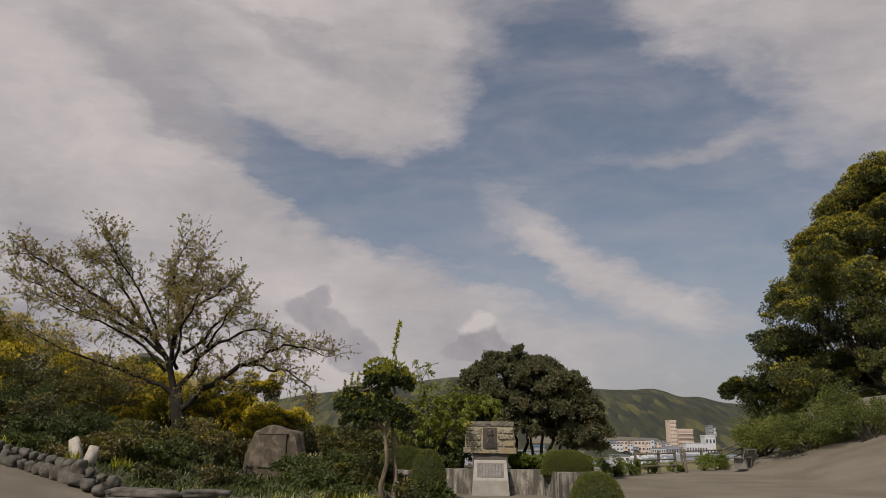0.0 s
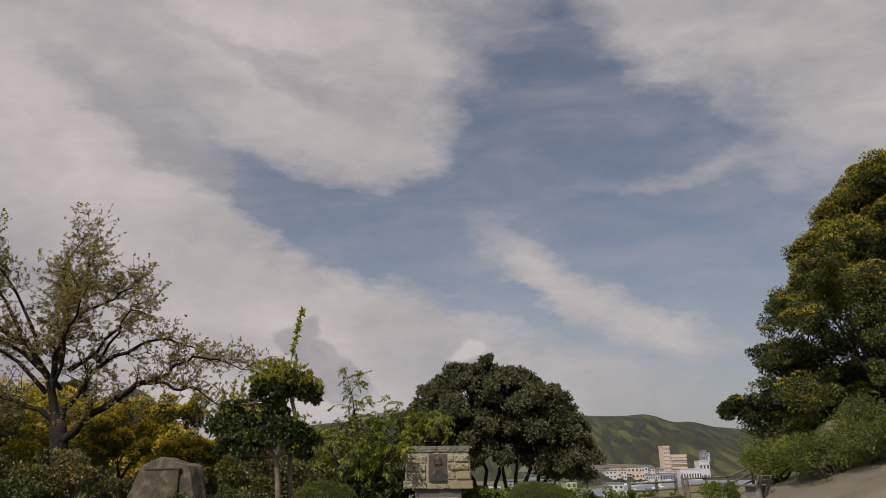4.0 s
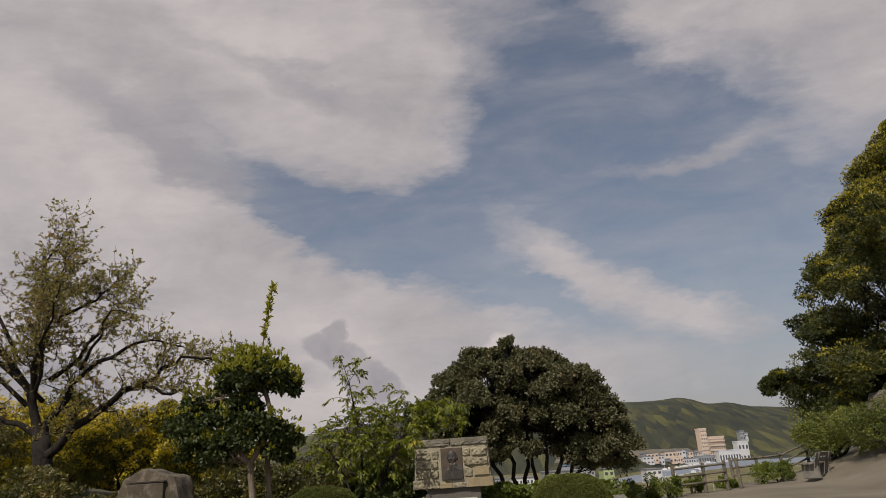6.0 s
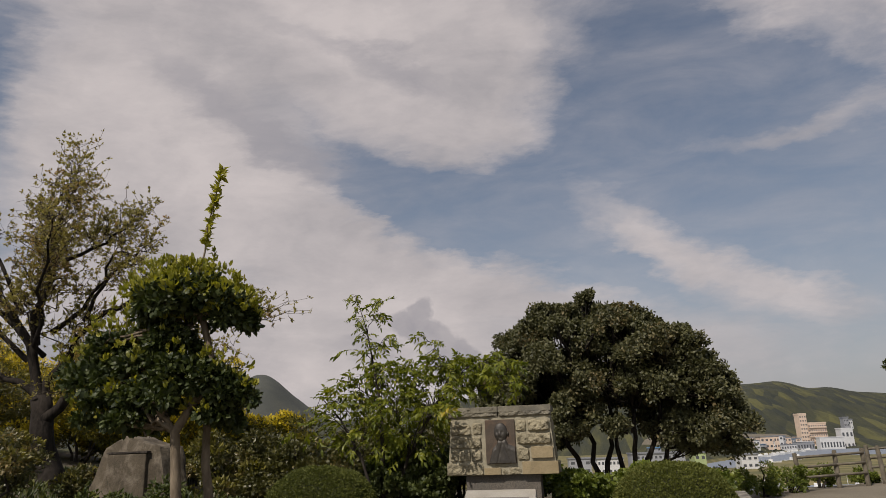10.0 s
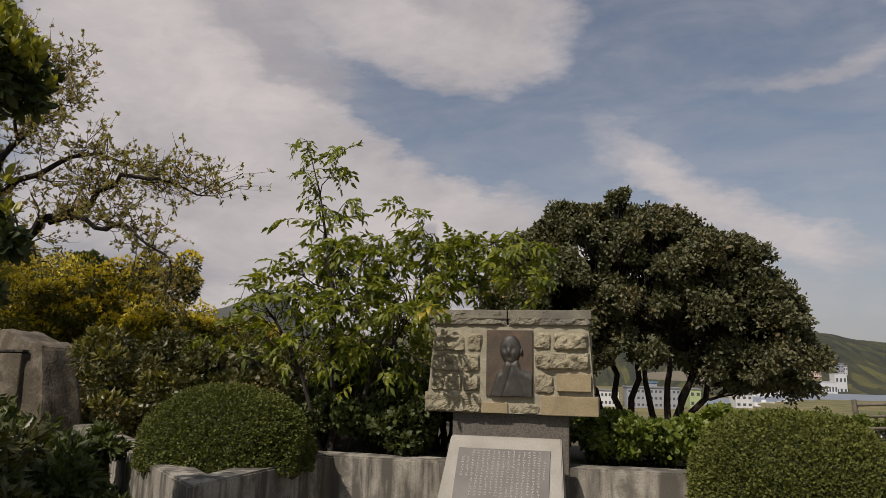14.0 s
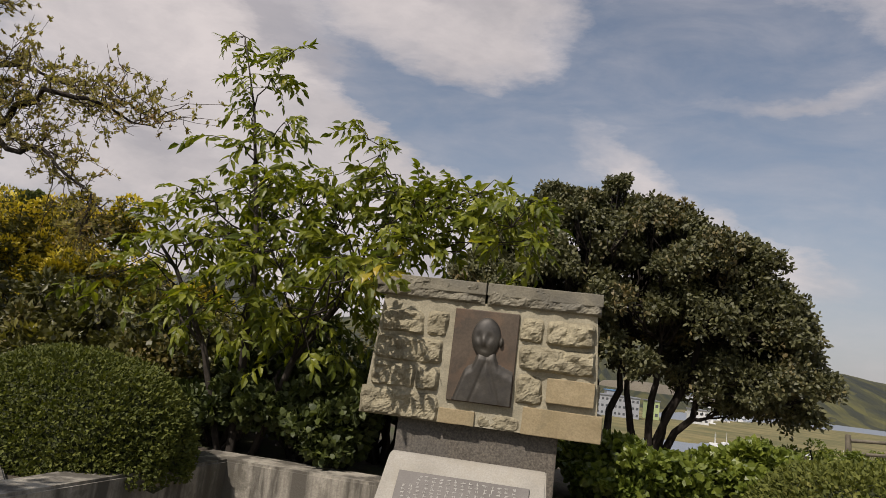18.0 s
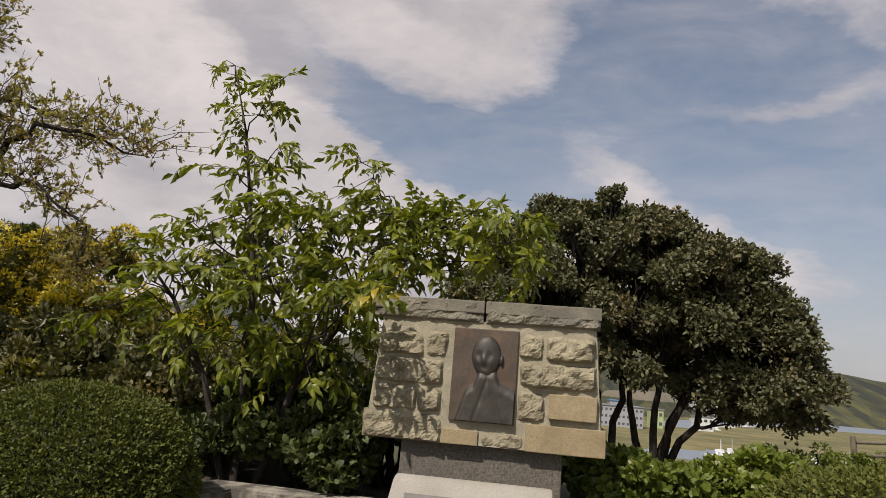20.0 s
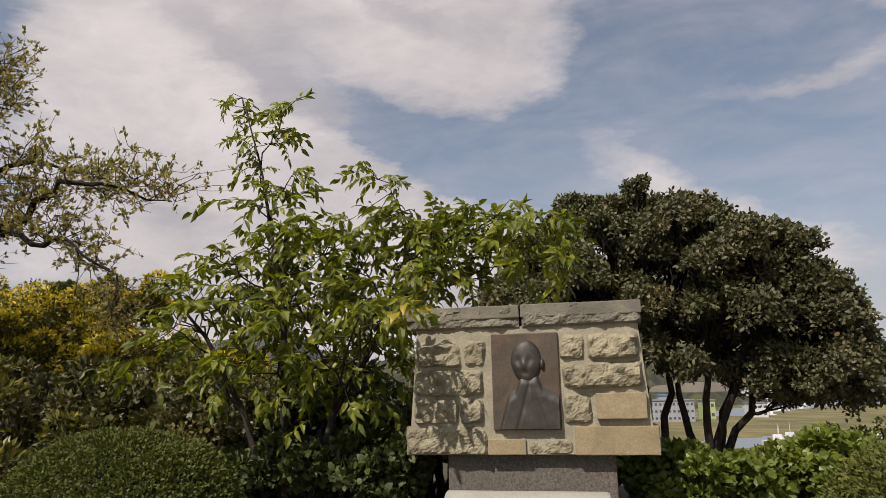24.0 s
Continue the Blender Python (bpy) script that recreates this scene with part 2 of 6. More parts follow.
BRONZE_PLAIN = surface("dark_bronze", (0.038, 0.034, 0.029), (0.088, 0.078, 0.062), 8.0, 60, 0.55, 0.4, 0.004, metal=0.3)
def concrete_make(n):
    p = spot(n)
    a = n.noise(p, 2.0, 6)
    b = n.noise(p, 70, 3)
    run = n.noise(n("ShaderNodeMapping", Vector=p, Scale=(7, 7, 0.9)), 1.0, 6, 0.62)
    blot = n.noise(p, 3.5, 7, 0.7)
    c = n.mix(n.ramp(a, (0.3, 0.0), (0.7, 1.0)), (0.25, 0.225, 0.18), (0.44, 0.405, 0.335))
    c = n.mix(n.math("MULTIPLY", n.ramp(run, (0.41, 0.0), (0.55, 1.0)), 0.88), c, (0.060, 0.053, 0.042))
    c = n.mix(n.math("MULTIPLY", n.ramp(blot, (0.48, 0.0), (0.62, 1.0)), 0.75), c, (0.085, 0.075, 0.055))
    c = n.mix(n.math("MULTIPLY", n.ramp(b, (0.4, 0.0), (0.65, 1.0)), 0.3), c, (0.10, 0.092, 0.078))
    finish(n, c, 0.95, n.math("ADD", a, n.math("MULTIPLY", b, 0.5)), 0.5, 0.012)


CONCRETE = material("stained_concrete", concrete_make)
BOULDER = surface("grey_brown_boulder", (0.052, 0.040, 0.025), (0.115, 0.092, 0.060), 2.5, 30, 0.95, 0.7, 0.03, stain=(0.20, 0.168, 0.125), stain_scale=3.2, stain_amount=0.6, moss=(0.035, 0.030, 0.018))
ROCK = surface("garden_rock", (0.048, 0.042, 0.033), (0.165, 0.148, 0.12), 4.0, 40, 0.9, 0.6, 0.02)
PALE_WOOD = surface("bleached_stump", (0.36, 0.31, 0.25), (0.58, 0.53, 0.46), 5.0, 50, 0.9, 0.5, 0.01)
FENCE = surface("weathered_timber", (0.10, 0.085, 0.06), (0.22, 0.19, 0.14), 6.0, 50, 0.9, 0.5, 0.008)
BENCH = surface("weathered_bench", (0.12, 0.11, 0.09), (0.23, 0.215, 0.18), 6.0, 60, 0.9, 0.5, 0.01)
BARK_DARK = bark("dark_bark", (0.018, 0.015, 0.012), (0.062, 0.052, 0.043))
BARK_CHERRY = bark("black_bark", (0.010, 0.008, 0.006), (0.038, 0.031, 0.025))
BARK_TWIG = bark("twig_bark", (0.035, 0.028, 0.020), (0.10, 0.08, 0.058))
BARK_PALE = bark("pale_bark", (0.09, 0.07, 0.048), (0.23, 0.185, 0.13))
SOIL = surface("planting_soil", (0.05, 0.04, 0.028), (0.12, 0.095, 0.065), 4.0, 30, 0.95, 0.6, 0.03, stain=(0.05, 0.07, 0.02), stain_scale=1.5)
# dark tone paints the shade seen between a hedge's outer leaves
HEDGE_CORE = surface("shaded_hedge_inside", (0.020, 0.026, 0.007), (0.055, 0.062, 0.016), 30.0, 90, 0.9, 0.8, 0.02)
LEAF_YOUNG = leafy("bright_cherry_leaf", (0.059, 0.086, 0.009), (0.27, 0.283, 0.025), tip=(0.47, 0.33, 0.028), glow=0.45, tip_from=0.82)
LEAF_DARK = leafy("dark_glossy_leaf", (0.026, 0.030, 0.012), (0.135, 0.132, 0.052), tip=(0.20, 0.150, 0.065), rough=0.58, glow=0.2, tip_from=0.80)
LEAF_TOPIARY = leafy("evergreen_leaf", (0.020, 0.034, 0.008), (0.085, 0.105, 0.018), tip=(0.30, 0.28, 0.03), rough=0.58, glow=0.2, tip_from=0.82)
LEAF_SPROUT = leafy("fresh_shoot_leaf", (0.13, 0.145, 0.018), (0.42, 0.38, 0.04), glow=0.4)
LEAF_CHERRY = leafy("bronze_green_leaf", (0.18, 0.155, 0.05), (0.40, 0.34, 0.11), tip=(0.34, 0.22, 0.10), glow=0.45, tip_from=0.70)
LEAF_HEDGE = leafy("clipped_hedge_leaf", (0.058, 0.074, 0.010), (0.18, 0.19, 0.028), tip=(0.24, 0.22, 0.05), rough=0.75, glow=0.25, patch=0.3, tip_from=0.82)
LEAF_BIG = leafy("camphor_leaf", (0.022, 0.034, 0.008), (0.105, 0.118, 0.024), tip=(0.22, 0.20, 0.025), rough=0.6, glow=0.25, patch=0.6, tip_from=0.72)
LEAF_SHRUB = leafy("broad_shrub_leaf", (0.065, 0.098, 0.014), (0.22, 0.255, 0.040), tip=(0.29, 0.31, 0.05), glow=0.35, patch=0.25, tip_from=0.76)
LEAF_BANK = leafy("bank_shrub_leaf", (0.050, 0.072, 0.012), (0.19, 0.21, 0.035), tip=(0.27, 0.27, 0.045), rough=0.6, glow=0.3, patch=0.35, tip_from=0.72)
LEAF_GARDEN = leafy("dark_garden_leaf", (0.028, 0.042, 0.010), (0.105, 0.125, 0.024), tip=(0.18, 0.17, 0.03), rough=0.6, glow=0.25, tip_from=0.78)
LEAF_YELLOW = leafy("golden_olive_leaf", (0.055, 0.058, 0.010), (0.21, 0.19, 0.02), tip=(0.42, 0.33, 0.015), glow=0.25, patch=0.35, tip_from=0.72)
LEAF_GOLD = leafy("golden_leaf", (0.46, 0.36, 0.022), (0.77, 0.59, 0.038), glow=0.28)
LEAF_LIME = leafy("lime_gold_leaf", (0.16, 0.150, 0.016), (0.48, 0.39, 0.03), glow=0.28)
LEAF_OLIVE = leafy("olive_new_leaf", (0.10, 0.095, 0.02), (0.26, 0.225, 0.04), glow=0.28)
LEAF_WILD = leafy("mixed_thicket_leaf", (0.034, 0.038, 0.010), (0.135, 0.125, 0.030), tip=(0.24, 0.17, 0.055), glow=0.2, patch=0.5, tip_from=0.74)
LEAF_DRY = leafy("dry_twig_leaf", (0.12, 0.095, 0.05), (0.24, 0.19, 0.11), glow=0.15)
LEAF_IRIS = leafy("variegated_blade", (0.20, 0.24, 0.05), (0.50, 0.46, 0.12), glow=0.3)


def ground_make(n):
    p = spot(n)
    sep = n.tree.nodes.new("ShaderNodeSeparateXYZ")
    n.tree.links.new(p, sep.inputs[0])
    x, y, z = sep.outputs
    grit = n.noise(p, 45.0, 4)
    patch = n.noise(p, 0.5, 5)
    path = n.mix(n.ramp(patch, (0.35, 0.0), (0.65, 1.0)), (0.138, 0.115, 0.078), (0.205, 0.176, 0.126))
    path = n.mix(n.math("MULTIPLY", n.ramp(grit, (0.4, 0.0), (0.7, 1.0)), 0.4), path, (0.075, 0.067, 0.052))
    grass = n.mix(n.ramp(n.noise(p, 0.08, 6, 0.65), (0.4, 0.0), (0.62, 1.0)), (0.105, 0.10, 0.032), (0.23, 0.185, 0.075))
    grass = n.mix(n.math("MULTIPLY", n.ramp(n.noise(p, 3.0, 4), (0.4, 0.0), (0.7, 1.0)), 0.35), grass, (0.05, 0.06, 0.02))
    edge = n.math("ADD", z, n.math("MULTIPLY", n.math("SUBTRACT", patch, 0.5), 0.3))
    low = n.ramp(n.math("MULTIPLY", edge, -1.0), (0.12, 0.0), (0.32, 1.0))
    wood = n.mix(n.ramp(n.noise(p, 0.05, 6, 0.65), (0.42, 0.0), (0.62, 1.0)), (0.016, 0.022, 0.010), (0.075, 0.070, 0.020))
    slope = n.math("MULTIPLY", n.ramp(n.math("MULTIPLY", y, 0.001), (0.22, 0.0), (0.24, 1.0)), n.ramp(n.math("MULTIPLY", n.math("ADD", z, 10.0), 0.1), (0.16, 0.0), (0.22, 1.0)))
    grass = n.mix(slope, grass, wood)
    finish(n, n.mix(low, path, grass), 0.95, grit, 0.5, 0.02)


GROUND = material("sandy_path_and_meadow", ground_make)


def hill_make(n):
    p = n("ShaderNodeMapping", Vector=spot(n), Scale=(1, 0.16, 0.5))
    big = n.noise(p, 0.014, 6, 0.66, distortion=0.8)
    mid = n.noise(p, 0.06, 5, 0.65)
    crowns = n("ShaderNodeTexVoronoi", 0, Vector=p, Scale=0.10)
    tint = n("ShaderNodeTexVoronoi", 1, Vector=p, Scale=0.10)
    tint = n("ShaderNodeSeparateColor", Color=tint)
    f = n.math("ADD", n.math("MULTIPLY", big, 0.40), n.math("ADD", n.math("MULTIPLY", mid, 0.42), n.math("MULTIPLY", tint, 0.18)))
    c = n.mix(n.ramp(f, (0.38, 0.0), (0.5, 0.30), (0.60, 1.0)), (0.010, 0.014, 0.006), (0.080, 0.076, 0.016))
    # distance haze, blended into the hill colour as a thin grey-blue
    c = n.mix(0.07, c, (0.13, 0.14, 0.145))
    finish(n, c, 0.95, n.math("SUBTRACT", n.math("MULTIPLY", mid, 1.5), crowns), 0.7, 4.0)


HILLS = material("wooded_hillside", hill_make)
# the far mountain's haze is part of its flat grey-green colour
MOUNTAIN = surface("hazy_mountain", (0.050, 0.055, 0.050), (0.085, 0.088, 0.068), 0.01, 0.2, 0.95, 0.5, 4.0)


def water_make(n):
    p = n("ShaderNodeMapping", Vector=spot(n), Scale=(1, 2.5, 1))
    # grey-blue base colour stands in for the sky mirrored by ripples
    finish(n, (0.20, 0.225, 0.26), 0.45, n.noise(p, 0.35, 5), 0.6, 0.4, IOR=1.33)


WATER = material("calm_harbour_water", water_make)


def paint(name, colour, rough=0.6, wear=0.15):
    return surface(name, [v * (1 - wear) for v in colour], colour, 0.4, 3.0, rough, 0.1, 0.01)


WALL_CREAM = paint("cream_render", (0.74, 0.58, 0.45))
WALL_WHITE = paint("white_render", (0.68, 0.68, 0.67))
WALL_GREY = paint("grey_render", (0.34, 0.35, 0.37))
ROOF_BLUE = paint("blue_roof", (0.12, 0.25, 0.42))
ROOF_GREY = paint("grey_roof", (0.22, 0.23, 0.25))
WALL_LIME = paint("lime_render", (0.42, 0.50, 0.24))
WINDOW = surface("dark_window_glass", (0.07, 0.075, 0.085), (0.12, 0.125, 0.135), 0.3, 2.0, 0.15, 0.05, 0.01)
HULL = paint("white_hull", (0.78, 0.78, 0.76), 0.35)
LETTER = paint("pale_letter_fill", (0.46, 0.44, 0.40), 0.8)

# ---------------------------------------------------------------- mesh helpers


def mesh_object(name, verts, faces, mat, parent=None, smooth=False):
    me = bpy.data.meshes.new(name)
    me.from_pydata([tuple(v) for v in verts] if not isinstance(verts, np.ndarray) else verts.tolist(), [], faces if isinstance(faces, list) else faces.tolist())
    me.materials.append(mat)
    if smooth:
        me.polygons.foreach_set("use_smooth", [True] * len(me.polygons))
    me.update()
    ob = new(name, me)
    if parent:
        ob.parent = parent
    return ob


def part(name, bm, mat, parent=None, label="", smooth=False):
    me = bpy.data.meshes.new(name)
    bm.to_mesh(me)
    bm.free()
    me.materials.append(mat)
    if smooth:
        me.polygons.foreach_set("use_smooth", [True] * len(me.polygons))
    ob = new(name, me)
    if parent:
        ob.parent = parent
    if label:
        ob["label"] = label
    return ob


def box_bm(x0, x1, y0, y1, z0, z1, bevel=0.0, rough=0.0, seed=0, cuts=0):
    """A box with bevelled edges and, if asked, an uneven skin."""
    bm = bmesh.new()
    bmesh.ops.create_cube(bm, size=1.0)
    for v in bm.verts:
        v.co = Vector((x0 + (v.co.x + 0.5) * (x1 - x0), y0 + (v.co.y + 0.5) * (y1 - y0), z0 + (v.co.z + 0.5) * (z1 - z0)))
    if bevel:
        bmesh.ops.bevel(bm, geom=bm.edges[:], offset=bevel, segments=2, profile=0.6, affect="EDGES")
    if cuts:
        bmesh.ops.subdivide_edges(bm, edges=bm.edges[:], cuts=cuts, use_grid_fill=True)
    if rough:
        off = Vector((seed * 3.7, seed * 1.3, seed * 2.1))
        for v in bm.verts:
            v.co += rough * (noise.noise_vector(v.co * 9 + off) * 0.6 + noise.noise_vector(v.co * 23 + off) * 0.4)
    return bm


def thing(name, at=(0, 0, 0), turn=0.0):
    ob = new(name)
    ob.empty_display_size = 0.1
    ob.matrix_world = pose(*at, rz=turn)
    return ob


def tubes(paths, sides=6):
    """Tapered tubes along lists of (point, radius). Returns arrays of vertices and faces."""
    verts, faces, n0 = [], [], 0
    for path in paths:
        pts = [Vector(p) for p, _ in path]
        side = Vector((1, 0, 0))
        count = len(path)
        for i, (p, r) in enumerate(path):
            d = (pts[min(i + 1, count - 1)] - pts[max(i - 1, 0)])
            d = d.normalized() if d.length > 1e-6 else Vector((0, 0, 1))
            side = side - d * side.dot(d)
            side = side.normalized() if side.length > 1e-3 else d.orthogonal().normalized()
            other = d.cross(side)
            for s in range(sides):
                a = 2 * math.pi * s / sides
                verts.append(Vector(p) + (side * math.cos(a) + other * math.sin(a)) * r)
        for i in range(count - 1):
            for s in range(sides):
                a, b = n0 + i * sides + s, n0 + i * sides + (s + 1) % sides
                faces.append((a, b, b + sides, a + sides))
        faces.append(tuple(range(n0 + (count - 1) * sides, n0 + count * sides)))
        n0 += count * sides
    return verts, faces


def leaves(centres, ways, length, width, rng, droop=0.0, vary=0.35, full=False):
    """Folded leaves, one a centre, each of two triangles on either side of its rib. ways: the way that each leaf points."""
    centres, ways = np.asarray(centres, float), np.asarray(ways, float)
    m = len(centres)
    ways = ways + (0, 0, -droop)
    ways /= np.linalg.norm(ways, axis=1, keepdims=True) + 1e-9
    other = rng.normal(size=(m, 3))
    side = np.cross(ways, other)
    side /= np.linalg.norm(side, axis=1, keepdims=True) + 1e-9
    up = np.cross(side, ways)
    size = (1 + vary * rng.uniform(-1, 1, (m, 1)))
    l, w = length * size, width * size * 0.5
    if full:
        v = np.empty((m, 6, 3))
        for k, (t, a, d) in enumerate(((0, 0, 0), (0.36, 1, 0.25), (0.36, -1, 0.25), (0.72, 0.85, 0.12), (0.72, -0.85, 0.12), (1, 0, -0.35))):
            v[:, k] = centres + ways * l * t + side * w * a + up * w * d
        idx = np.arange(m)[:, None] * 6
        return v.reshape(-1, 3), np.concatenate([idx + (0, 2, 1), idx + (1, 2, 4), idx + (1, 4, 3), idx + (3, 4, 5)], 1).reshape(-1, 3)
    v = np.empty((m, 4, 3))
    v[:, 0] = centres
    v[:, 1] = centres + ways * l * 0.45 + side * w + up * w * 0.35
    v[:, 2] = centres + ways * l
    v[:, 3] = centres + ways * l * 0.45 - side * w + up * w * 0.35
    idx = np.arange(m)[:, None] * 4
    faces = np.concatenate([idx + (0, 1, 2), idx + (0, 2, 3)], 1).reshape(-1, 3)
    return v.reshape(-1, 3), faces


def shell(rng, count, centre, radii, inner=0.75, low=-1.0):
    """Random points near the skin of an ellipsoid, and the way outwards at each."""
    d = rng.normal(size=(int(count * 1.6) + 8, 3))
    d /= np.linalg.norm(d, axis=1, keepdims=True)
    d = d[d[:, 2] >= low][:count]
    r = inner + (1 - inner) * rng.uniform(0, 1, (len(d), 1)) ** 0.5
    return np.asarray(centre) + d * r * np.asarray(radii), d


def clumped(rng, clumps, per, length, width, spread=0.55, droop=0.0, inner=0.6, low=-1.0, full=False):
    """Leaves gathered round clumps (centre, radii)."""
    allv, allf, n0 = [], [], 0
    for centre, radii in clumps:
        pts, out = shell(rng, per, centre, radii, inner, low)
        v, f = leaves(pts, out + rng.normal(size=out.shape) * spread, length, width, rng, droop, full=full)
        allv.append(v)
        allf.append(f + n0)
        n0 += len(v)
    return np.concatenate(allv), np.concatenate(allf)


def bent_path(a, b, r0, r1, rng, steps=6, wave=0.08, sag=0.0):
    a, b = Vector(a), Vector(b)
    ln = (b - a).length
    out = []
    for i in range(steps + 1):
        t = i / steps
        p = a.lerp(b, t)
        if 0 < i < steps:
            p += Vector(rng.normal(size=3) * wave * ln * 0.5)
        p.z += sag * ln * math.sin(math.pi * t)
        out.append((p, r0 + (r1 - r0) * t))
    return out

# ---------------------------------------------------------------- ground, water, hills


def ease(a, b, x):
    t = np.clip((np.asarray(x, float) - a) / (b - a), 0, 1)
    return t * t * (3 - 2 * t)


SEA = -9.5


def ground_z(x, y):
    x, y = np.asarray(x, float), np.asarray(y, float)
    left = 0.17 * np.maximum(-x - 6.5, 0) * ease(-6.5, -9, x)
    left = np.minimum(left, 1.6) * (1 - ease(25, 60, y))
    bank = x - (0.42 * (y + 12) + 3.4)
    right = 0.2 * ease(3, 11, x) + np.minimum(0.34 * np.maximum(x - 11, 0), 4.0)
    keep = ease(1.5, -1.5, bank)
    right = right * (1 - ease(14, 24, y) * keep) * (1 - ease(70, 120, y))
    brink = 12.3 + 3.2 * ease(8.6, 9.6, x)
    drop = (SEA + 0.5) * (0.45 * ease(0, 9, y - brink) + 0.55 * ease(6, 48, y - brink)) * np.maximum(keep, ease(60, 120, y))
    # harbour: a channel between the meadow and the far shore, and a small basin under the park
    near = np.interp(x, [40, 48, 114, 150, 400], [330, 290, 425, 470, 500])
    far = np.interp(x, [40, 75, 185, 330, 900], [330, 430, 690, 1050, 1300])
    channel = ease(0, 12, y - near) * ease(0, -12, y - far) * ease(40, 50, x)
    basin = ease(1.0, 0.85, np.hypot((x - 52) / 34, (y - 152) / 22))
    drop = drop - 3.0 * np.maximum(channel, basin)
    rise = np.minimum(0.22 * np.maximum(y - far, 0), 15) * ease(40, 60, x)
    return left + right + drop + rise


def build_ground():
    s = np.linspace(-1, 1, 221)
    xs = np.sinh(s * 7.0) / np.sinh(7.0) * 3500 + 4
    ys = np.sinh(np.linspace(-0.9, 1, 221) * 7.0) / np.sinh(7.0) * 3500
    gx, gy = np.meshgrid(xs, ys)
    gz = ground_z(gx, gy)
    verts = np.stack([gx, gy, gz], -1).reshape(-1, 3)
    w = len(xs)
    i = (np.arange(len(ys) - 1)[:, None] * w + np.arange(w - 1)).ravel()
    ob = mesh_object("ground", verts, np.stack([i, i + 1, i + w + 1, i + w], 1), GROUND, smooth=True)
    tagged(ob, "sandy park path giving way to a green meadow", "ground", kind="structure")


build_ground()
sea = mesh_object("water", [(-400, 90, SEA), (2500, 90, SEA), (2500, 1800, SEA), (-400, 1800, SEA)], [(0, 1, 2, 3)], WATER)
tagged(sea, "calm grey-blue harbour water beyond the meadow", "water", kind="structure")

RIDGE = [(-60, 3.0), (-34, 2.6), (-23, 2.3), (-18.4, 2.4), (-16.3, 2.8), (-13.5, 3.4), (-9.3, 3.8), (-2, 5.0), (4, 4.6), (9, 4.1), (11.5, 3.95), (14.0, 4.0), (15.6, 3.3), (17.1, 3.4), (18.4, 3.0), (20, 2.8), (23, 2.3), (26, 2.2), (60, 2.6)]
PEAK = [(-60, 2.0), (-34, 3.0), (-28.6, 4.7), (-26.6, 6.1), (-25.4, 6.05), (-22.6, 3.7), (-19, 1.5), (-14, 0.2), (60, 0.1)]


def build_hills(name, ridge, near, far, mat, label, rough, steps=24):
    az = np.linspace(-58, 58, 620)
    el = np.interp(az, [a for a, _ in ridge], [e for _, e in ridge])
    kernel = np.hanning(13)
    el = np.convolve(np.pad(el, 6, mode="edge"), kernel / kernel.sum(), mode="valid")
    verts = []
    for j in range(steps + 1):
        f = j / steps
        r = near + (far - near) * f
        lift = math.sin(min(f / 0.75, 1) * math.pi / 2) ** 1.2 if f < 0.75 else 1 - (f - 0.75) * 1.5
        for a, e in zip(np.radians(az), np.radians(el)):
            top = (near + (far - near) * 0.75) * math.tan(e)
            p = Vector((r * math.sin(a), r * math.cos(a) - 10, 0))
            z = SEA + (top - SEA + 1) * lift
            z += rough * f * (noise.fractal(p * 0.006, 1.0, 2.0, 2) * 6 + noise.noise(Vector((p.x, p.y * 0.2, 0)) * 0.06) * 1.2)
            verts.append((p.x, p.y, z))
    w = len(az)
    i = (np.arange(steps)[:, None] * w + np.arange(w - 1)).ravel()
    ob = mesh_object(name, verts, np.stack([i, i + 1, i + w + 1, i + w], 1), mat, smooth=True)
    tagged(ob, label, "hill", kind="structure")


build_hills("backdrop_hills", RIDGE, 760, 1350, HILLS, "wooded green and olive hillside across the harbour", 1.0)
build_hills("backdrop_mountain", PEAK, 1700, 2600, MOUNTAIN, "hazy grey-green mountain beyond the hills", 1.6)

# ---------------------------------------------------------------- the monument


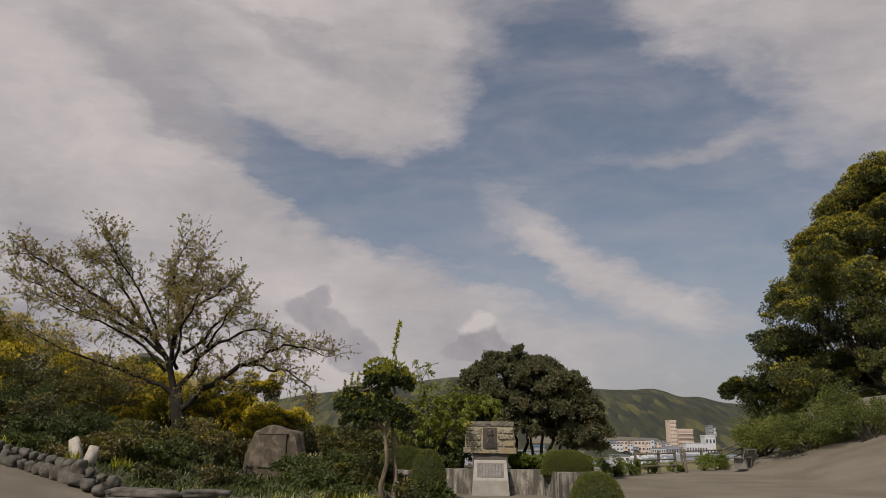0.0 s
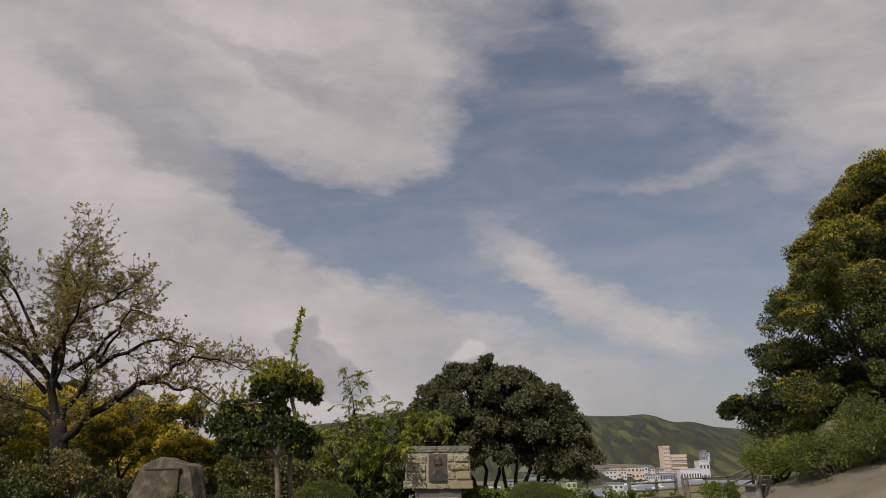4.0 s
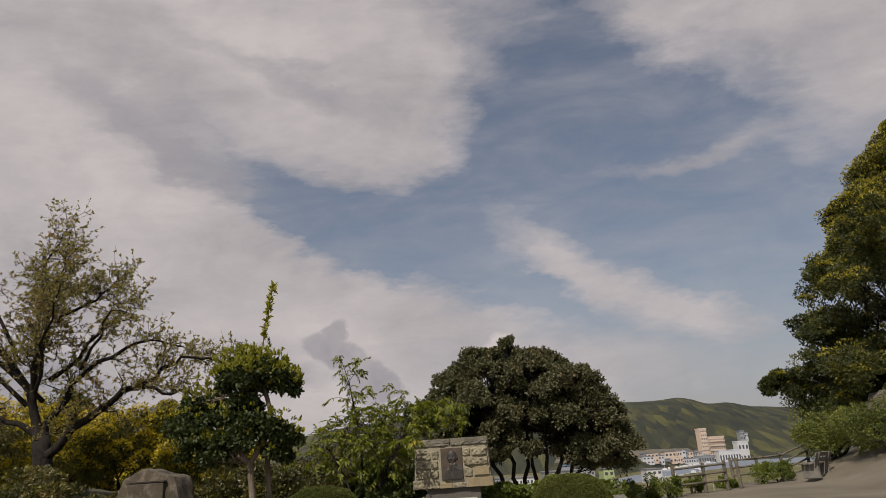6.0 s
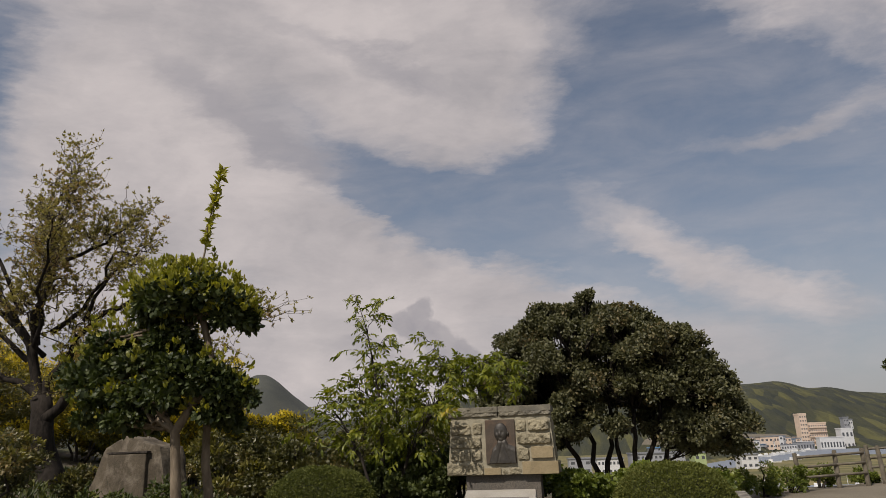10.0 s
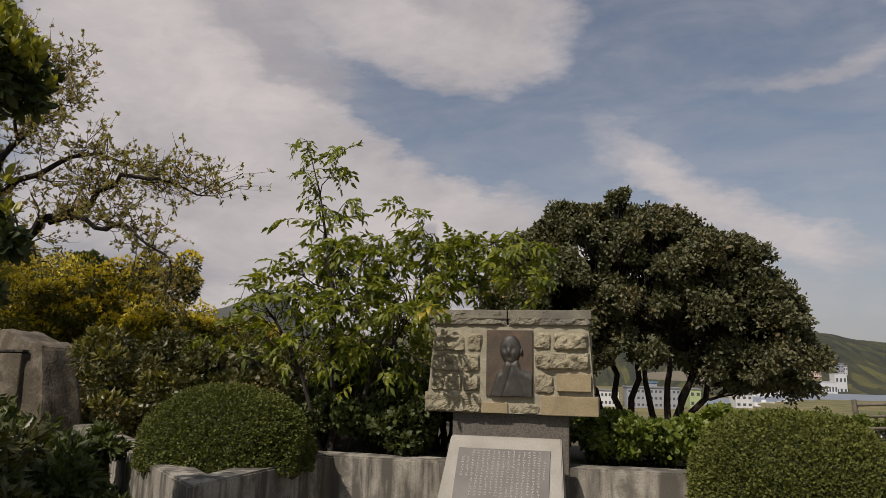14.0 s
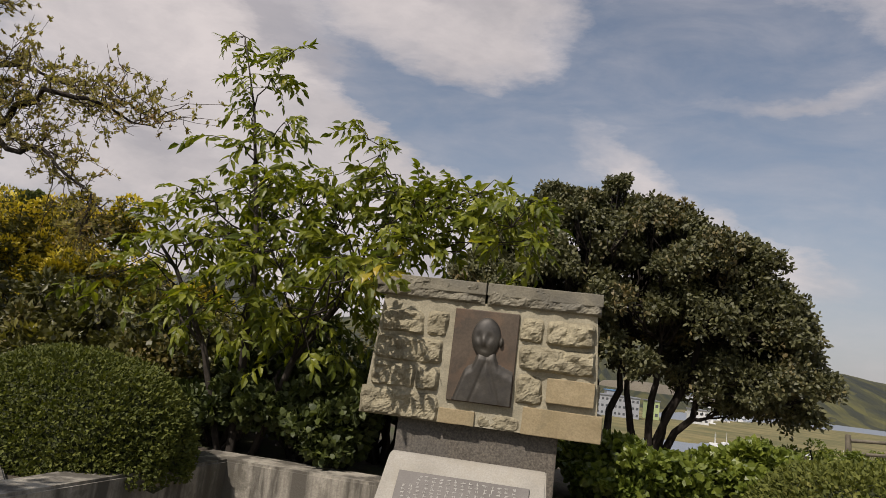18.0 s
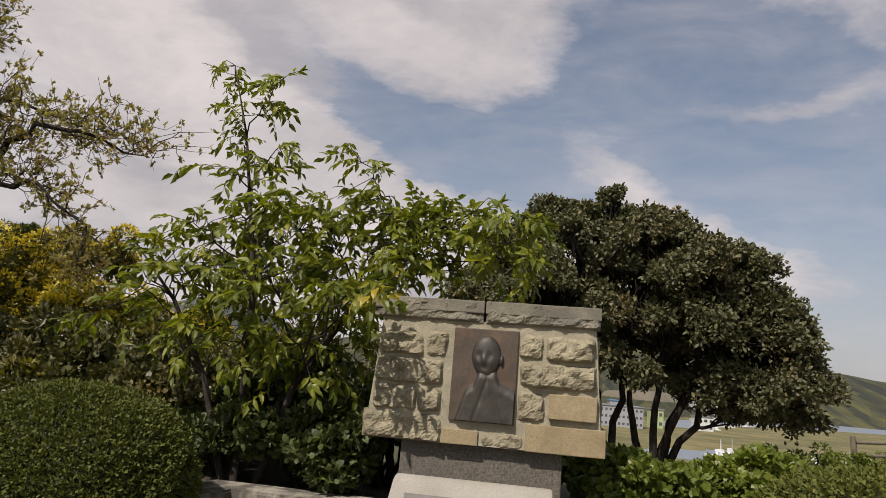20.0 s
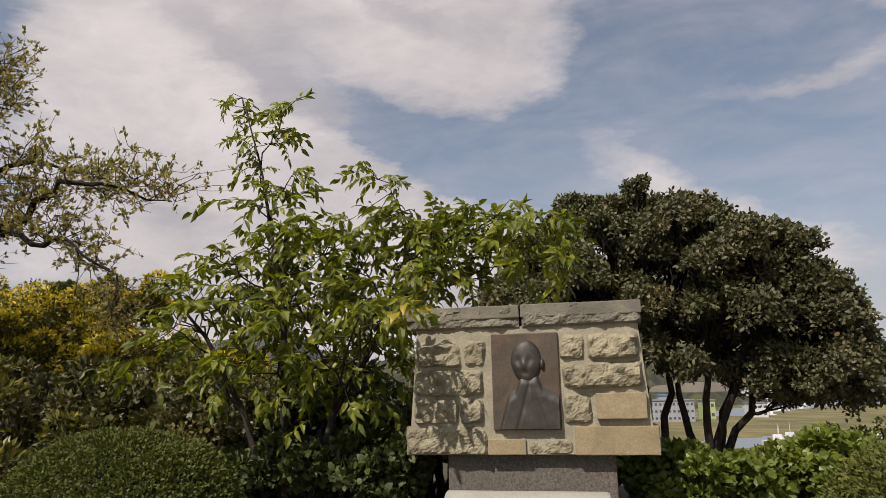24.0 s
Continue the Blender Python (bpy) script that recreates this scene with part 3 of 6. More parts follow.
def block_stone(x0, x1, z0, z1, depth, seed, smooth=False, base=0.006, full_top=False):
    """A block: dressed flat, or rock-faced with a chipped swelling front above a sunk margin."""
    if smooth:
        bm = box_bm(x0, x1, -depth, 0.06, z0, z1, 0.005, 0, seed, 4)
        for v in bm.verts:
            v.co += noise.noise_vector(v.co * 14 + Vector((seed, 0, 0))) * 0.003
        return bm
    bm = bmesh.new()
    off = Vector((seed * 5.1, seed * 2.3, seed * 1.3))
    nx, nz = max(4, int((x1 - x0) / 0.010)), max(4, int((z1 - z0) / 0.010))
    rows = []
    for j in range(nz + 1):
        row = []
        for i in range(nx + 1):
            x, z = x0 + (x1 - x0) * i / nx, z0 + (z1 - z0) * j / nz
            p = Vector((x, 0, z))
            side = min(x - x0, x1 - x)
            up = z1 - z + (1.0 if full_top else 0.0)
            wob = 0.010 * noise.noise(p * 16 + off)
            rise = min(1.0, max(0.0, (side + wob) / 0.034)) * min(1.0, max(0.0, (up + wob) / 0.045)) * min(1.0, max(0.0, (z - z0 + wob) / 0.022))
            chip = noise.voronoi(p * 13 + off)[0][0]
            ridge = 1 - 2 * abs(noise.noise(p * 9 + off))
            h = depth * min(1.0, rise * 1.8) * (0.72 + 0.30 * noise.noise(p * 5 + off) - 0.55 * chip) + min(1.0, rise * 2) * (0.008 * ridge + 0.007 * noise.noise(p * 30 + off) + 0.007 * noise.noise(p * 75 + off))
            row.append(bm.verts.new((x + 0.004 * noise.noise(p * 22 + off), -base - max(h, -0.004), z)))
        rows.append(row)
    for a, b in zip(rows, rows[1:]):
        for i in range(nx):
            bm.faces.new((a[i], a[i + 1], b[i + 1], b[i]))
    rim = rows[0] + [r[-1] for r in rows[1:]] + rows[-1][-2::-1] + [r[0] for r in rows[-2:0:-1]]
    back = [bm.verts.new((v.co.x, 0.06, v.co.z)) for v in rim]
    for k in range(len(rim)):
        bm.faces.new((rim[k - 1], back[k - 1], back[k], rim[k]))
    bm.faces.new(back)
    bmesh.ops.recalc_face_normals(bm, faces=bm.faces[:])
    return bm


def build_monument():
    mon = thing("stone_monument")
    tagged(mon, "weathered sandstone block monument with a dark bronze portrait plaque", "monument")
    core = bmesh.new()
    bmesh.ops.create_cube(core, size=1.0)
    for v in core.verts:
        low = v.co.z < 0
        half = 0.705 if low else 0.65
        v.co = Vector((half if v.co.x > 0 else -half, -0.014 if v.co.y < 0 else 0.46, 1.07 if low else 1.80))
    part("core", core, CEMENT, mon, "pale mortar body")
    rough_ones = [
        (-0.640, -0.385, 1.575, 1.72, 0.05), (-0.365, -0.235, 1.575, 1.725, 0.04), (-0.664, -0.250, 1.405, 1.555, 0.055),
        (-0.668, -0.400, 1.245, 1.39, 0.05), (-0.388, -0.255, 1.245, 1.39, 0.045), (-0.715, -0.235, 1.070, 1.225, 0.035),
        (0.205, 0.345, 1.60, 1.745, 0.045), (0.365, 0.640, 1.60, 1.745, 0.055), (0.215, 0.655, 1.435, 1.58, 0.055),
        (0.215, 0.365, 1.24, 1.41, 0.04),
    ]
    for k, (x0, x1, z0, z1, d) in enumerate(rough_ones):
        part("stone", block_stone(x0 - 0.006, x1 + 0.006, z0 - 0.004, z1 + 0.004, d * 1.25 + 0.010, k + 1), STONE, mon)
    for k, (x0, x1, z0, z1, d) in enumerate([(-0.230, -0.012, 1.068, 1.155, 0.03), (0.004, 0.26, 1.068, 1.16, 0.028), (0.265, 0.725, 1.066, 1.222, 0.03), (0.392, 0.668, 1.262, 1.405, 0.05)]):
        part("stone", block_stone(x0, x1, z0, z1, d, k + 30, k != 1), STONE if k == 1 else TAN_STONE, mon, "dressed tan block" if k != 1 else "")
    for k, (z0, z1, half) in enumerate([(1.07, 1.22, 0.735), (1.245, 1.40, 0.70), (1.42, 1.57, 0.685), (1.59, 1.74, 0.675)]):
        for side in (-1, 1):
            x0, x1 = sorted((side * half, side * 0.60))
            part("stone", box_bm(x0, x1, 0.07, 0.45, z0, z1, 0.01, 0.012, k * 2 + side + 50, 2), STONE, mon)
    for k, (x0, x1) in enumerate([(-0.715, -0.022), (-0.014, 0.675)]):
        bm = box_bm(x0, x1, -0.045, 0.50, 1.85, 1.925, 0.006, 0.004, k, 6)
        front = block_stone(x0 + 0.004, x1 - 0.004, 1.795, 1.918, 0.035, 70 + k, False, 0.022, True)
        me = bpy.data.meshes.new("coping_front")
        front.to_mesh(me)
        front.free()
        bm.from_mesh(me)
        part("coping", bm, STONE_DARK, mon, "grey weathered coping stone")
    plaque = part("plaque", box_bm(-0.195, 0.195, -0.032, 0.03, 1.205, 1.757, 0.005), BRONZE, mon, "brown-black bronze plaque")
    # plain bust in low relief: an egg-shaped head, a neck and robed shoulders
    bm = bmesh.new()
    for (cx, cz, rx, rz, ry) in ((0.008, 1.590, 0.090, 0.126, 0.040), (0.020, 1.50, 0.056, 0.06, 0.020), (0.100, 1.575, 0.014, 0.032, 0.030)):
        ret = bmesh.ops.create_icosphere(bm, subdivisions=4, radius=1.0)
        for v in ret["verts"]:
            x, y, z = v.co
            p = Vector((cx + x * rx * (1 - 0.14 * max(0, -z)), -0.03 + y * ry, cz + z * rz))
            if rx > 0.07 and y < 0:
                p.y += 0.013 * math.exp(-((abs(x + 0.12) - 0.36) / 0.17) ** 2 - ((z - 0.06) / 0.10) ** 2)
                p.y -= 0.020 * math.exp(-((x + 0.12) / 0.14) ** 2 - ((z + 0.14) / 0.20) ** 2)
                p.y += 0.010 * math.exp(-((x + 0.10) / 0.32) ** 2 - ((z + 0.50) / 0.05) ** 2)
                p.y -= 0.008 * math.exp(-((abs(x + 0.10) - 0.42) / 0.2) ** 2 - ((z + 0.30) / 0.18) ** 2)
            v.co = p
    grid = []
    for j in range(34):
        z = 1.212 + 0.308 * j / 33
        row = []
        for i in range(50):
            x = -0.185 + 0.372 * i / 49
            ax = x - 0.02
            line = 1.515 - 0.06 * min(1.0, max(0.0, abs(ax) - 0.045) / 0.03) - (0.42 if ax > 0 else 0.75) * max(0.0, abs(ax) - 0.05) - (0.0 if ax > -0.12 else 2.5 * (-ax - 0.12))
            inside = min(1.0, max(0.0, (line - z) / 0.05)) ** 0.5
            lapel = min(abs(x - 0.03 - (1.45 - z) * 0.36), abs(x - 0.02 + (1.45 - z) * 0.30))
            h = inside * (0.030 - 0.007 * math.exp(-(lapel / 0.008) ** 2) + 0.004 * noise.noise(Vector((x * 22, 0, z * 14))))
            row.append(bm.verts.new((x, -0.030 - h, z)))
        grid.append(row)
    for a, b in zip(grid, grid[1:]):
        for i in range(49):
            bm.faces.new((a[i], a[i + 1], b[i + 1], b[i]))
    part("relief", bm, BRONZE_PLAIN, mon, "dark bronze bust in low relief", smooth=True)
    part("pedestal", box_bm(-0.485, 0.485, 0.05, 0.42, 0.0, 1.075, 0.01), GRANITE, mon, "grey granite pedestal")
    # sloping inscription desk
    desk = bmesh.new()
    prof = [(-0.70, 0.0), (-0.68, 0.385), (-0.66, 0.41), (-0.30, 0.872), (-0.265, 0.895), (-0.22, 0.90), (-0.18, 0.885), (-0.16, 0.86), (-0.16, 0.0)]
    rings = []
    for side, w0, w1 in ((-1, 0.50, 0.435), (1, 0.50, 0.435)):
        rings.append([desk.verts.new((side * (w0 + (w1 - w0) * z / 0.9), y, z)) for y, z in prof])
    for a in range(len(prof)):
        b = (a + 1) % len(prof)
        desk.faces.new((rings[0][a], rings[0][b], rings[1][b], rings[1][a]))
    desk.faces.new(rings[0][::-1])
    desk.faces.new(rings[1])
    bmesh.ops.recalc_face_normals(desk, faces=desk.faces[:])
    bmesh.ops.bevel(desk, geom=desk.edges[:], offset=0.008, segments=2, affect="EDGES")
    part("inscription_desk", desk, SLABSTONE, mon, "pale stone inscription desk")
    slope = math.degrees(math.atan2(0.872 - 0.41, 0.36))
    base = Vector((0, -0.48, 0.641))
    tilt = Matrix.Translation(base) @ Matrix.Rotation(radians(slope), 4, "X")
    panel = box_bm(-0.355, 0.355, -0.225, 0.215, -0.004, 0.012, 0.002)
    bmesh.ops.transform(panel, matrix=tilt, verts=panel.verts[:])
    panel = part("text_panel", panel, TEXTSTONE, mon, "dark stone panel of carved writing")
    rng = np.random.default_rng(5)
    bm = bmesh.new()
    for col in range(17):
        x = 0.315 - col * 0.039
        top, z = 0.19 - (0.06 if col in (0, 15, 16) else 0), 0.0
        bottom = -0.19 + (0.16 if col in (0, 15, 16) else 0.02 * rng.uniform())
        y = top
        while y > bottom:
            h = 0.015
            for _ in range(3):
                dx, dy = rng.uniform(-0.007, 0.007), rng.uniform(-0.005, 0.005)
                flat = rng.uniform() < 0.5
                a, b = (0.016, 0.0028) if flat else (0.0028, 0.014)
                vs = [bm.verts.new((x + dx + sx * a / 2, y + dy + sy * b / 2, 0.0145)) for sx, sy in ((-1, -1), (1, -1), (1, 1), (-1, 1))]
                bm.faces.new(vs)
            y -= 0.0215
    bmesh.ops.transform(bm, matrix=tilt, verts=bm.verts[:])
    part("lettering", bm, LETTER, panel, "rows of pale unreadable characters")
    return mon


build_monument()

BED = [(-5.6, 1.8), (-3.25, -0.35), (-1.83, -1.75), (-1.55, 0.09), (1.42, 0.05), (1.70, -1.64), (2.95, -0.85), (3.40, 2.6)]


def build_planter():
    planter = thing("planter_bed")
    tagged(planter, "raised concrete planting bed with dark water stains round the monument", "planter")
    pts = [Vector((x, y, 0)) for x, y in BED]
    count = len(pts)
    inner = []
    for i in range(count):
        d0 = (pts[i] - pts[i - 1]).normalized() if i else (pts[1] - pts[0]).normalized()
        d1 = (pts[i + 1] - pts[i]).normalized() if i < count - 1 else d0
        n0, n1 = Vector((-d0.y, d0.x, 0)), Vector((-d1.y, d1.x, 0))
        m = (n0 + n1).normalized()
        inner.append(pts[i] + m * min(0.30 / max(m.dot(n1), 0.35), 0.55))
    for i in range(count - 1):
        bm = bmesh.new()
        a, b, c, d = pts[i], pts[i + 1], inner[i + 1], inner[i]
        low = [bm.verts.new((p.x, p.y, -0.05)) for p in (a, b, c, d)]
        top = [bm.verts.new((p.x, p.y, 0.65)) for p in (a, b, c, d)]
        bm.faces.new(low[::-1])
        bm.faces.new(top)
        for k in range(4):
            bm.faces.new((low[k], low[(k + 1) % 4], top[(k + 1) % 4], top[k]))
        bmesh.ops.bevel(bm, geom=[e for e in bm.edges if {*e.verts} in ({top[0], top[1]}, {top[2], top[3]})], offset=0.014, segments=2, affect="EDGES")
        bmesh.ops.subdivide_edges(bm, edges=bm.edges[:], cuts=3, use_grid_fill=True)
        for v in bm.verts:
            v.co += noise.noise_vector(v.co * 6) * 0.005
        part("wall_panel", bm, CONCRETE, planter, "stained cast concrete wall")
    bm = bmesh.new()
    plan = [(p.x, p.y) for p in inner]
    left, right = plan[3][0], plan[4][0]
    for piece in (plan[:4] + [(left, 4.6), (-5.8, 4.6)], [plan[3], plan[4], (right, 4.6), (left, 4.6)], plan[4:] + [(3.2, 4.6), (right, 4.6)]):
        bm.faces.new([bm.verts.new((x, y, 0.60)) for x, y in piece])
    bmesh.ops.remove_doubles(bm, verts=bm.verts[:], dist=0.001)
    bmesh.ops.triangulate(bm, faces=bm.faces[:])
    bmesh.ops.subdivide_edges(bm, edges=bm.edges[:], cuts=4, use_grid_fill=True)
    for v in bm.verts:
        if not any((v.co - Vector((x, y, 0.6))).length < 0.3 for x, y in plan):
            v.co.z += 0.03 * noise.noise(v.co * 3)
    part("soil", bm, SOIL, planter, "dark planting soil")
    return planter


build_planter()

# ---------------------------------------------------------------- plants


def foliage(name, arrays, mat, parent, label=""):
    v, f = arrays
    ob = mesh_object(name, v, f, mat, parent)
    if label:
        ob["label"] = label
    return ob


def merge(*pairs):
    vs, fs, n0 = [], [], 0
    for v, f in pairs:
        vs.append(np.asarray(v))
        fs.append(np.asarray(f) + n0)
        n0 += len(v)
    return np.concatenate(vs), np.concatenate(fs)


def hedge_dome(at, radii, seed, label, count=64000, leaf=0.016):
    rng = np.random.default_rng(seed)
    bush = thing("clipped_hedge", at)
    tagged(bush, label, "hedge", group="clipped hedges")
    rx, ry, rz = radii
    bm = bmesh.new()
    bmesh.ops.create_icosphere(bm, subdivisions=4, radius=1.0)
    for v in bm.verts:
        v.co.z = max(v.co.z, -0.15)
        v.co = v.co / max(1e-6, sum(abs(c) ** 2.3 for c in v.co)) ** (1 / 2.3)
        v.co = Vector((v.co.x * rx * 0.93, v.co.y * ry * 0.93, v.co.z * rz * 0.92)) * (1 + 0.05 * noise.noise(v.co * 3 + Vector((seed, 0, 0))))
    # solid body whose dark colour stands for inner shade
    part("core", bm, HEDGE_CORE, bush, "solid core coloured dark for the shaded inside")
    d = rng.normal(size=(count, 3))
    d /= np.linalg.norm(d, axis=1, keepdims=True)
    d = d[d[:, 2] > -0.12]
    swell = np.array([1 + 0.05 * noise.noise(Vector(q) * 3 + Vector((seed, 0, 0))) + 0.035 * noise.noise(Vector(q) * 9 + Vector((0, seed, 0))) for q in d])[:, None]
    d = d / (np.abs(d) ** 2.3).sum(1, keepdims=True) ** (1 / 2.3)
    pts = d * (rx, ry, rz) * swell * rng.uniform(0.93, 1.02, (len(d), 1))
    out = d + rng.normal(size=d.shape) * 0.8
    foliage("leaves", leaves(pts, out, leaf * 1.5, leaf, rng), LEAF_HEDGE, bush)["kind"] = "stuff"
    paths = []
    for k in range(9):
        a = k * 0.7
        paths.append(bent_path((0.06 * math.cos(a), 0.06 * math.sin(a), -0.06), (rx * 0.6 * math.cos(a), ry * 0.6 * math.sin(a), rz * 0.5), 0.018, 0.006, rng, 4))
    v, f = tubes(paths, 5)
    mesh_object("stem", v, f, BARK_DARK, bush)
    return bush


hedge_dome((-2.30, -0.44, 0.65), (0.71, 0.55, 0.58), 3, "low clipped round green hedge in the concrete bed")
hedge_dome((2.03, -0.50, 0.62), (0.68, 0.60, 0.55), 4, "low clipped round yellow-green hedge at the end of the bed")
hedge_dome((1.85, -6.5, 0.02), (0.52, 0.52, 0.84), 5, "clipped ball-shaped shrub beside the path", 30000)
hedge_dome((-1.25, -6.5, 0.62), (0.32, 0.32, 0.60), 6, "small clipped round shrub rising from leafy growth at the garden edge", 16000)


def tree_frame(name, at, label, category="tree", group=""):
    tree = thing(name, (at[0], at[1], at[2]))
    return tagged(tree, label, category, group)


def clump_tree(name, at, label, seed, trunks, clumps, leaf, per, mat, bark_mat, trunk_r=0.12, droop=0.15, inner=0.55, sub=9, sub_size=0.34, spread=0.7, full=False):
    """A tree with crown masses (centre, radii), each broken into tufts with gaps between them. Places are relative to the foot."""
    rng = np.random.default_rng(seed)
    tree = tree_frame(name, at, label)
    tufts, wood = [], []
    for (tx, ty), bend in trunks:
        top = Vector((bend[0], bend[1], bend[2]))
        wood.append(bent_path((tx, ty, -0.1), top, trunk_r, trunk_r * 0.5, rng, 7, 0.05))
    mains = [w for w in wood]
    for c, r in clumps:
        c = Vector(c)
        near = min((q for w in mains for q in w[len(w) // 3:]), key=lambda q: (q[0] - c).length)
        limb = bent_path(near[0], c, near[1] * 0.6, 0.02, rng, 6, 0.10)
        wood.append(limb)
        for _ in range(sub):
            d = Vector(rng.normal(size=3)).normalized()
            if d.z < -0.5:
                d.z *= -0.5
            q = c + Vector((d.x * r[0], d.y * r[1], d.z * r[2])) * rng.uniform(0.55, 1.0)
            size = sub_size * rng.uniform(0.65, 1.25)
            tufts.append((q, (size * r[0], size * r[1], size * max(r[2], 0.5 * r[0]))))
            if rng.uniform() < 0.5:
                wood.append(bent_path(limb[rng.integers(2, 6)][0], q, 0.018, 0.006, rng, 4, 0.12))
    v, f = tubes(wood[:len(mains)], 9)
    mesh_object("trunk", v, f, bark_mat, tree, smooth=True)
    v, f = tubes(wood[len(mains):], 5)
    mesh_object("branchwork", v, f, bark_mat, tree, smooth=True)["kind"] = "stuff"
    crown = foliage("crown", clumped(rng, tufts, per, leaf, leaf * 0.5, spread, droop, inner, -1.0, full), mat, tree)
    crown["kind"] = "stuff"
    return tree


# dark evergreen behind the monument


def build_dark_tree():
    rng = np.random.default_rng(11)
    foot = (1.9, 8.4, 0.0)
    across = [-1.6, -1.1, -0.65, 0.0, 0.27, 0.62, 1.25, 1.73, 2.33, 2.86, 3.07, 3.45, 3.83, 4.06, 4.15, 4.45, 4.58, 4.90, 5.1]
    crest = [3.3, 3.75, 4.25, 4.72, 5.05, 4.75, 5.12, 4.74, 4.78, 4.58, 4.22, 4.15, 3.75, 3.28, 2.95, 2.7, 2.45, 2.1, 1.7]
    clumps = []
    while len(clumps) < 300:
        x = rng.uniform(-1.3, 4.5)
        top = float(np.interp(x, across, crest)) - 0.50
        low = float(np.interp(x, [-1.6, 0.0, 1.5, 2.5, 3.0, 3.4, 4.6, 5.2], [1.1, 1.4, 1.62, 1.62, 1.45, 1.2, 1.2, 1.5]))
        z = low + max(0.05, top - low) * (1 - rng.uniform(0, 1) ** 1.25)
        deep = 1.8 * math.sqrt(max(0.08, 1 - ((x - 1.8) / 3.9) ** 2)) * (1 - 0.5 * ((z - 1.5) / 3.6) ** 2)
        y = rng.uniform(-1, 1) * deep
        size = rng.uniform(0.22, 0.42)
        clumps.append(((x - foot[0], y, z), (size, size, size * rng.uniform(0.7, 1.2))))
    for x in np.arange(-1.1, 4.6, 0.13):
        size = rng.uniform(0.16, 0.28)
        clumps.append(((x - foot[0], rng.normal() * 0.35, float(np.interp(x, across, crest)) - size - 0.04 + rng.normal() * 0.08), (size, size, size * 1.1)))
    clump_tree("evergreen_tree", foot, "broad dark evergreen tree with several crooked stems", 21,
               [((-0.62, 0), (-0.85, 0.2, 2.5)), ((-0.55, 0.05), (-0.25, 0.3, 2.4)), ((0.16, 0), (-0.30, 0.2, 1.9)), ((0.2, -0.1), (0.30, -0.3, 2.2)), ((0.28, 0), (0.75, 0.2, 1.8)), ((0.36, 0.1), (1.25, 0.0, 1.9)), ((-0.66, 0.1), (-1.7, 0.4, 2.5)), ((0.22, 0.05), (0.95, -0.2, 2.4))],
               clumps, 0.080, 46, LEAF_DARK, BARK_CHERRY, 0.08, 0.2, 0.0, 15, 0.42, 1.4, True)


build_dark_tree()


def sprig_mesh(seed, count=11, length=0.27):
    """A drooping shoot with long pointed leaves hanging off both sides."""
    rng = np.random.default_rng(seed)
    verts, faces = tubes([[((length * t, 0, -0.10 * t * t), 0.004 * (1.2 - t)) for t in (0, 0.35, 0.7, 1.0)]], 4)
    verts = [tuple(v) for v in verts]
    for k in range(count):
        t = 0.10 + 0.90 * k / (count - 1)
        base = np.array([length * t, 0, -0.10 * t * t])
        a = (1 if k % 2 else -1) * rng.uniform(0.3, 1.5) if k < count - 1 else 0.0
        way = np.array([math.cos(a), math.sin(a), -rng.uniform(0.05, 0.65)])
        way /= np.linalg.norm(way)
        side = np.cross(way, (0, 0, 1.0) + rng.normal(size=3) * 0.35)
        side /= np.linalg.norm(side)
        up = np.cross(side, way)
        l, w = rng.uniform(0.075, 0.115), rng.uniform(0.017, 0.025)
        n0 = len(verts)
        for f, h, d in ((0.0, 0, 0.0), (0.35, 1, 0.004), (0.35, -1, 0.004), (0.35, 0, -0.003), (0.72, 0.72, -0.012), (0.72, -0.72, -0.012), (0.72, 0, -0.017), (1.0, 0, -0.04)):
            verts.append(tuple(base + way * l * f + side * w * h + up * d))
        for q in ((0, 3, 1), (0, 2, 3), (1, 3, 6, 4), (3, 2, 5, 6), (4, 6, 7), (6, 5, 7)):
            faces.append(tuple(n0 + c for c in q))
    me = bpy.data.meshes.new("leaf_sprig")
    me.from_pydata(verts, [], faces)
    me.materials.append(LEAF_YOUNG)
    return me


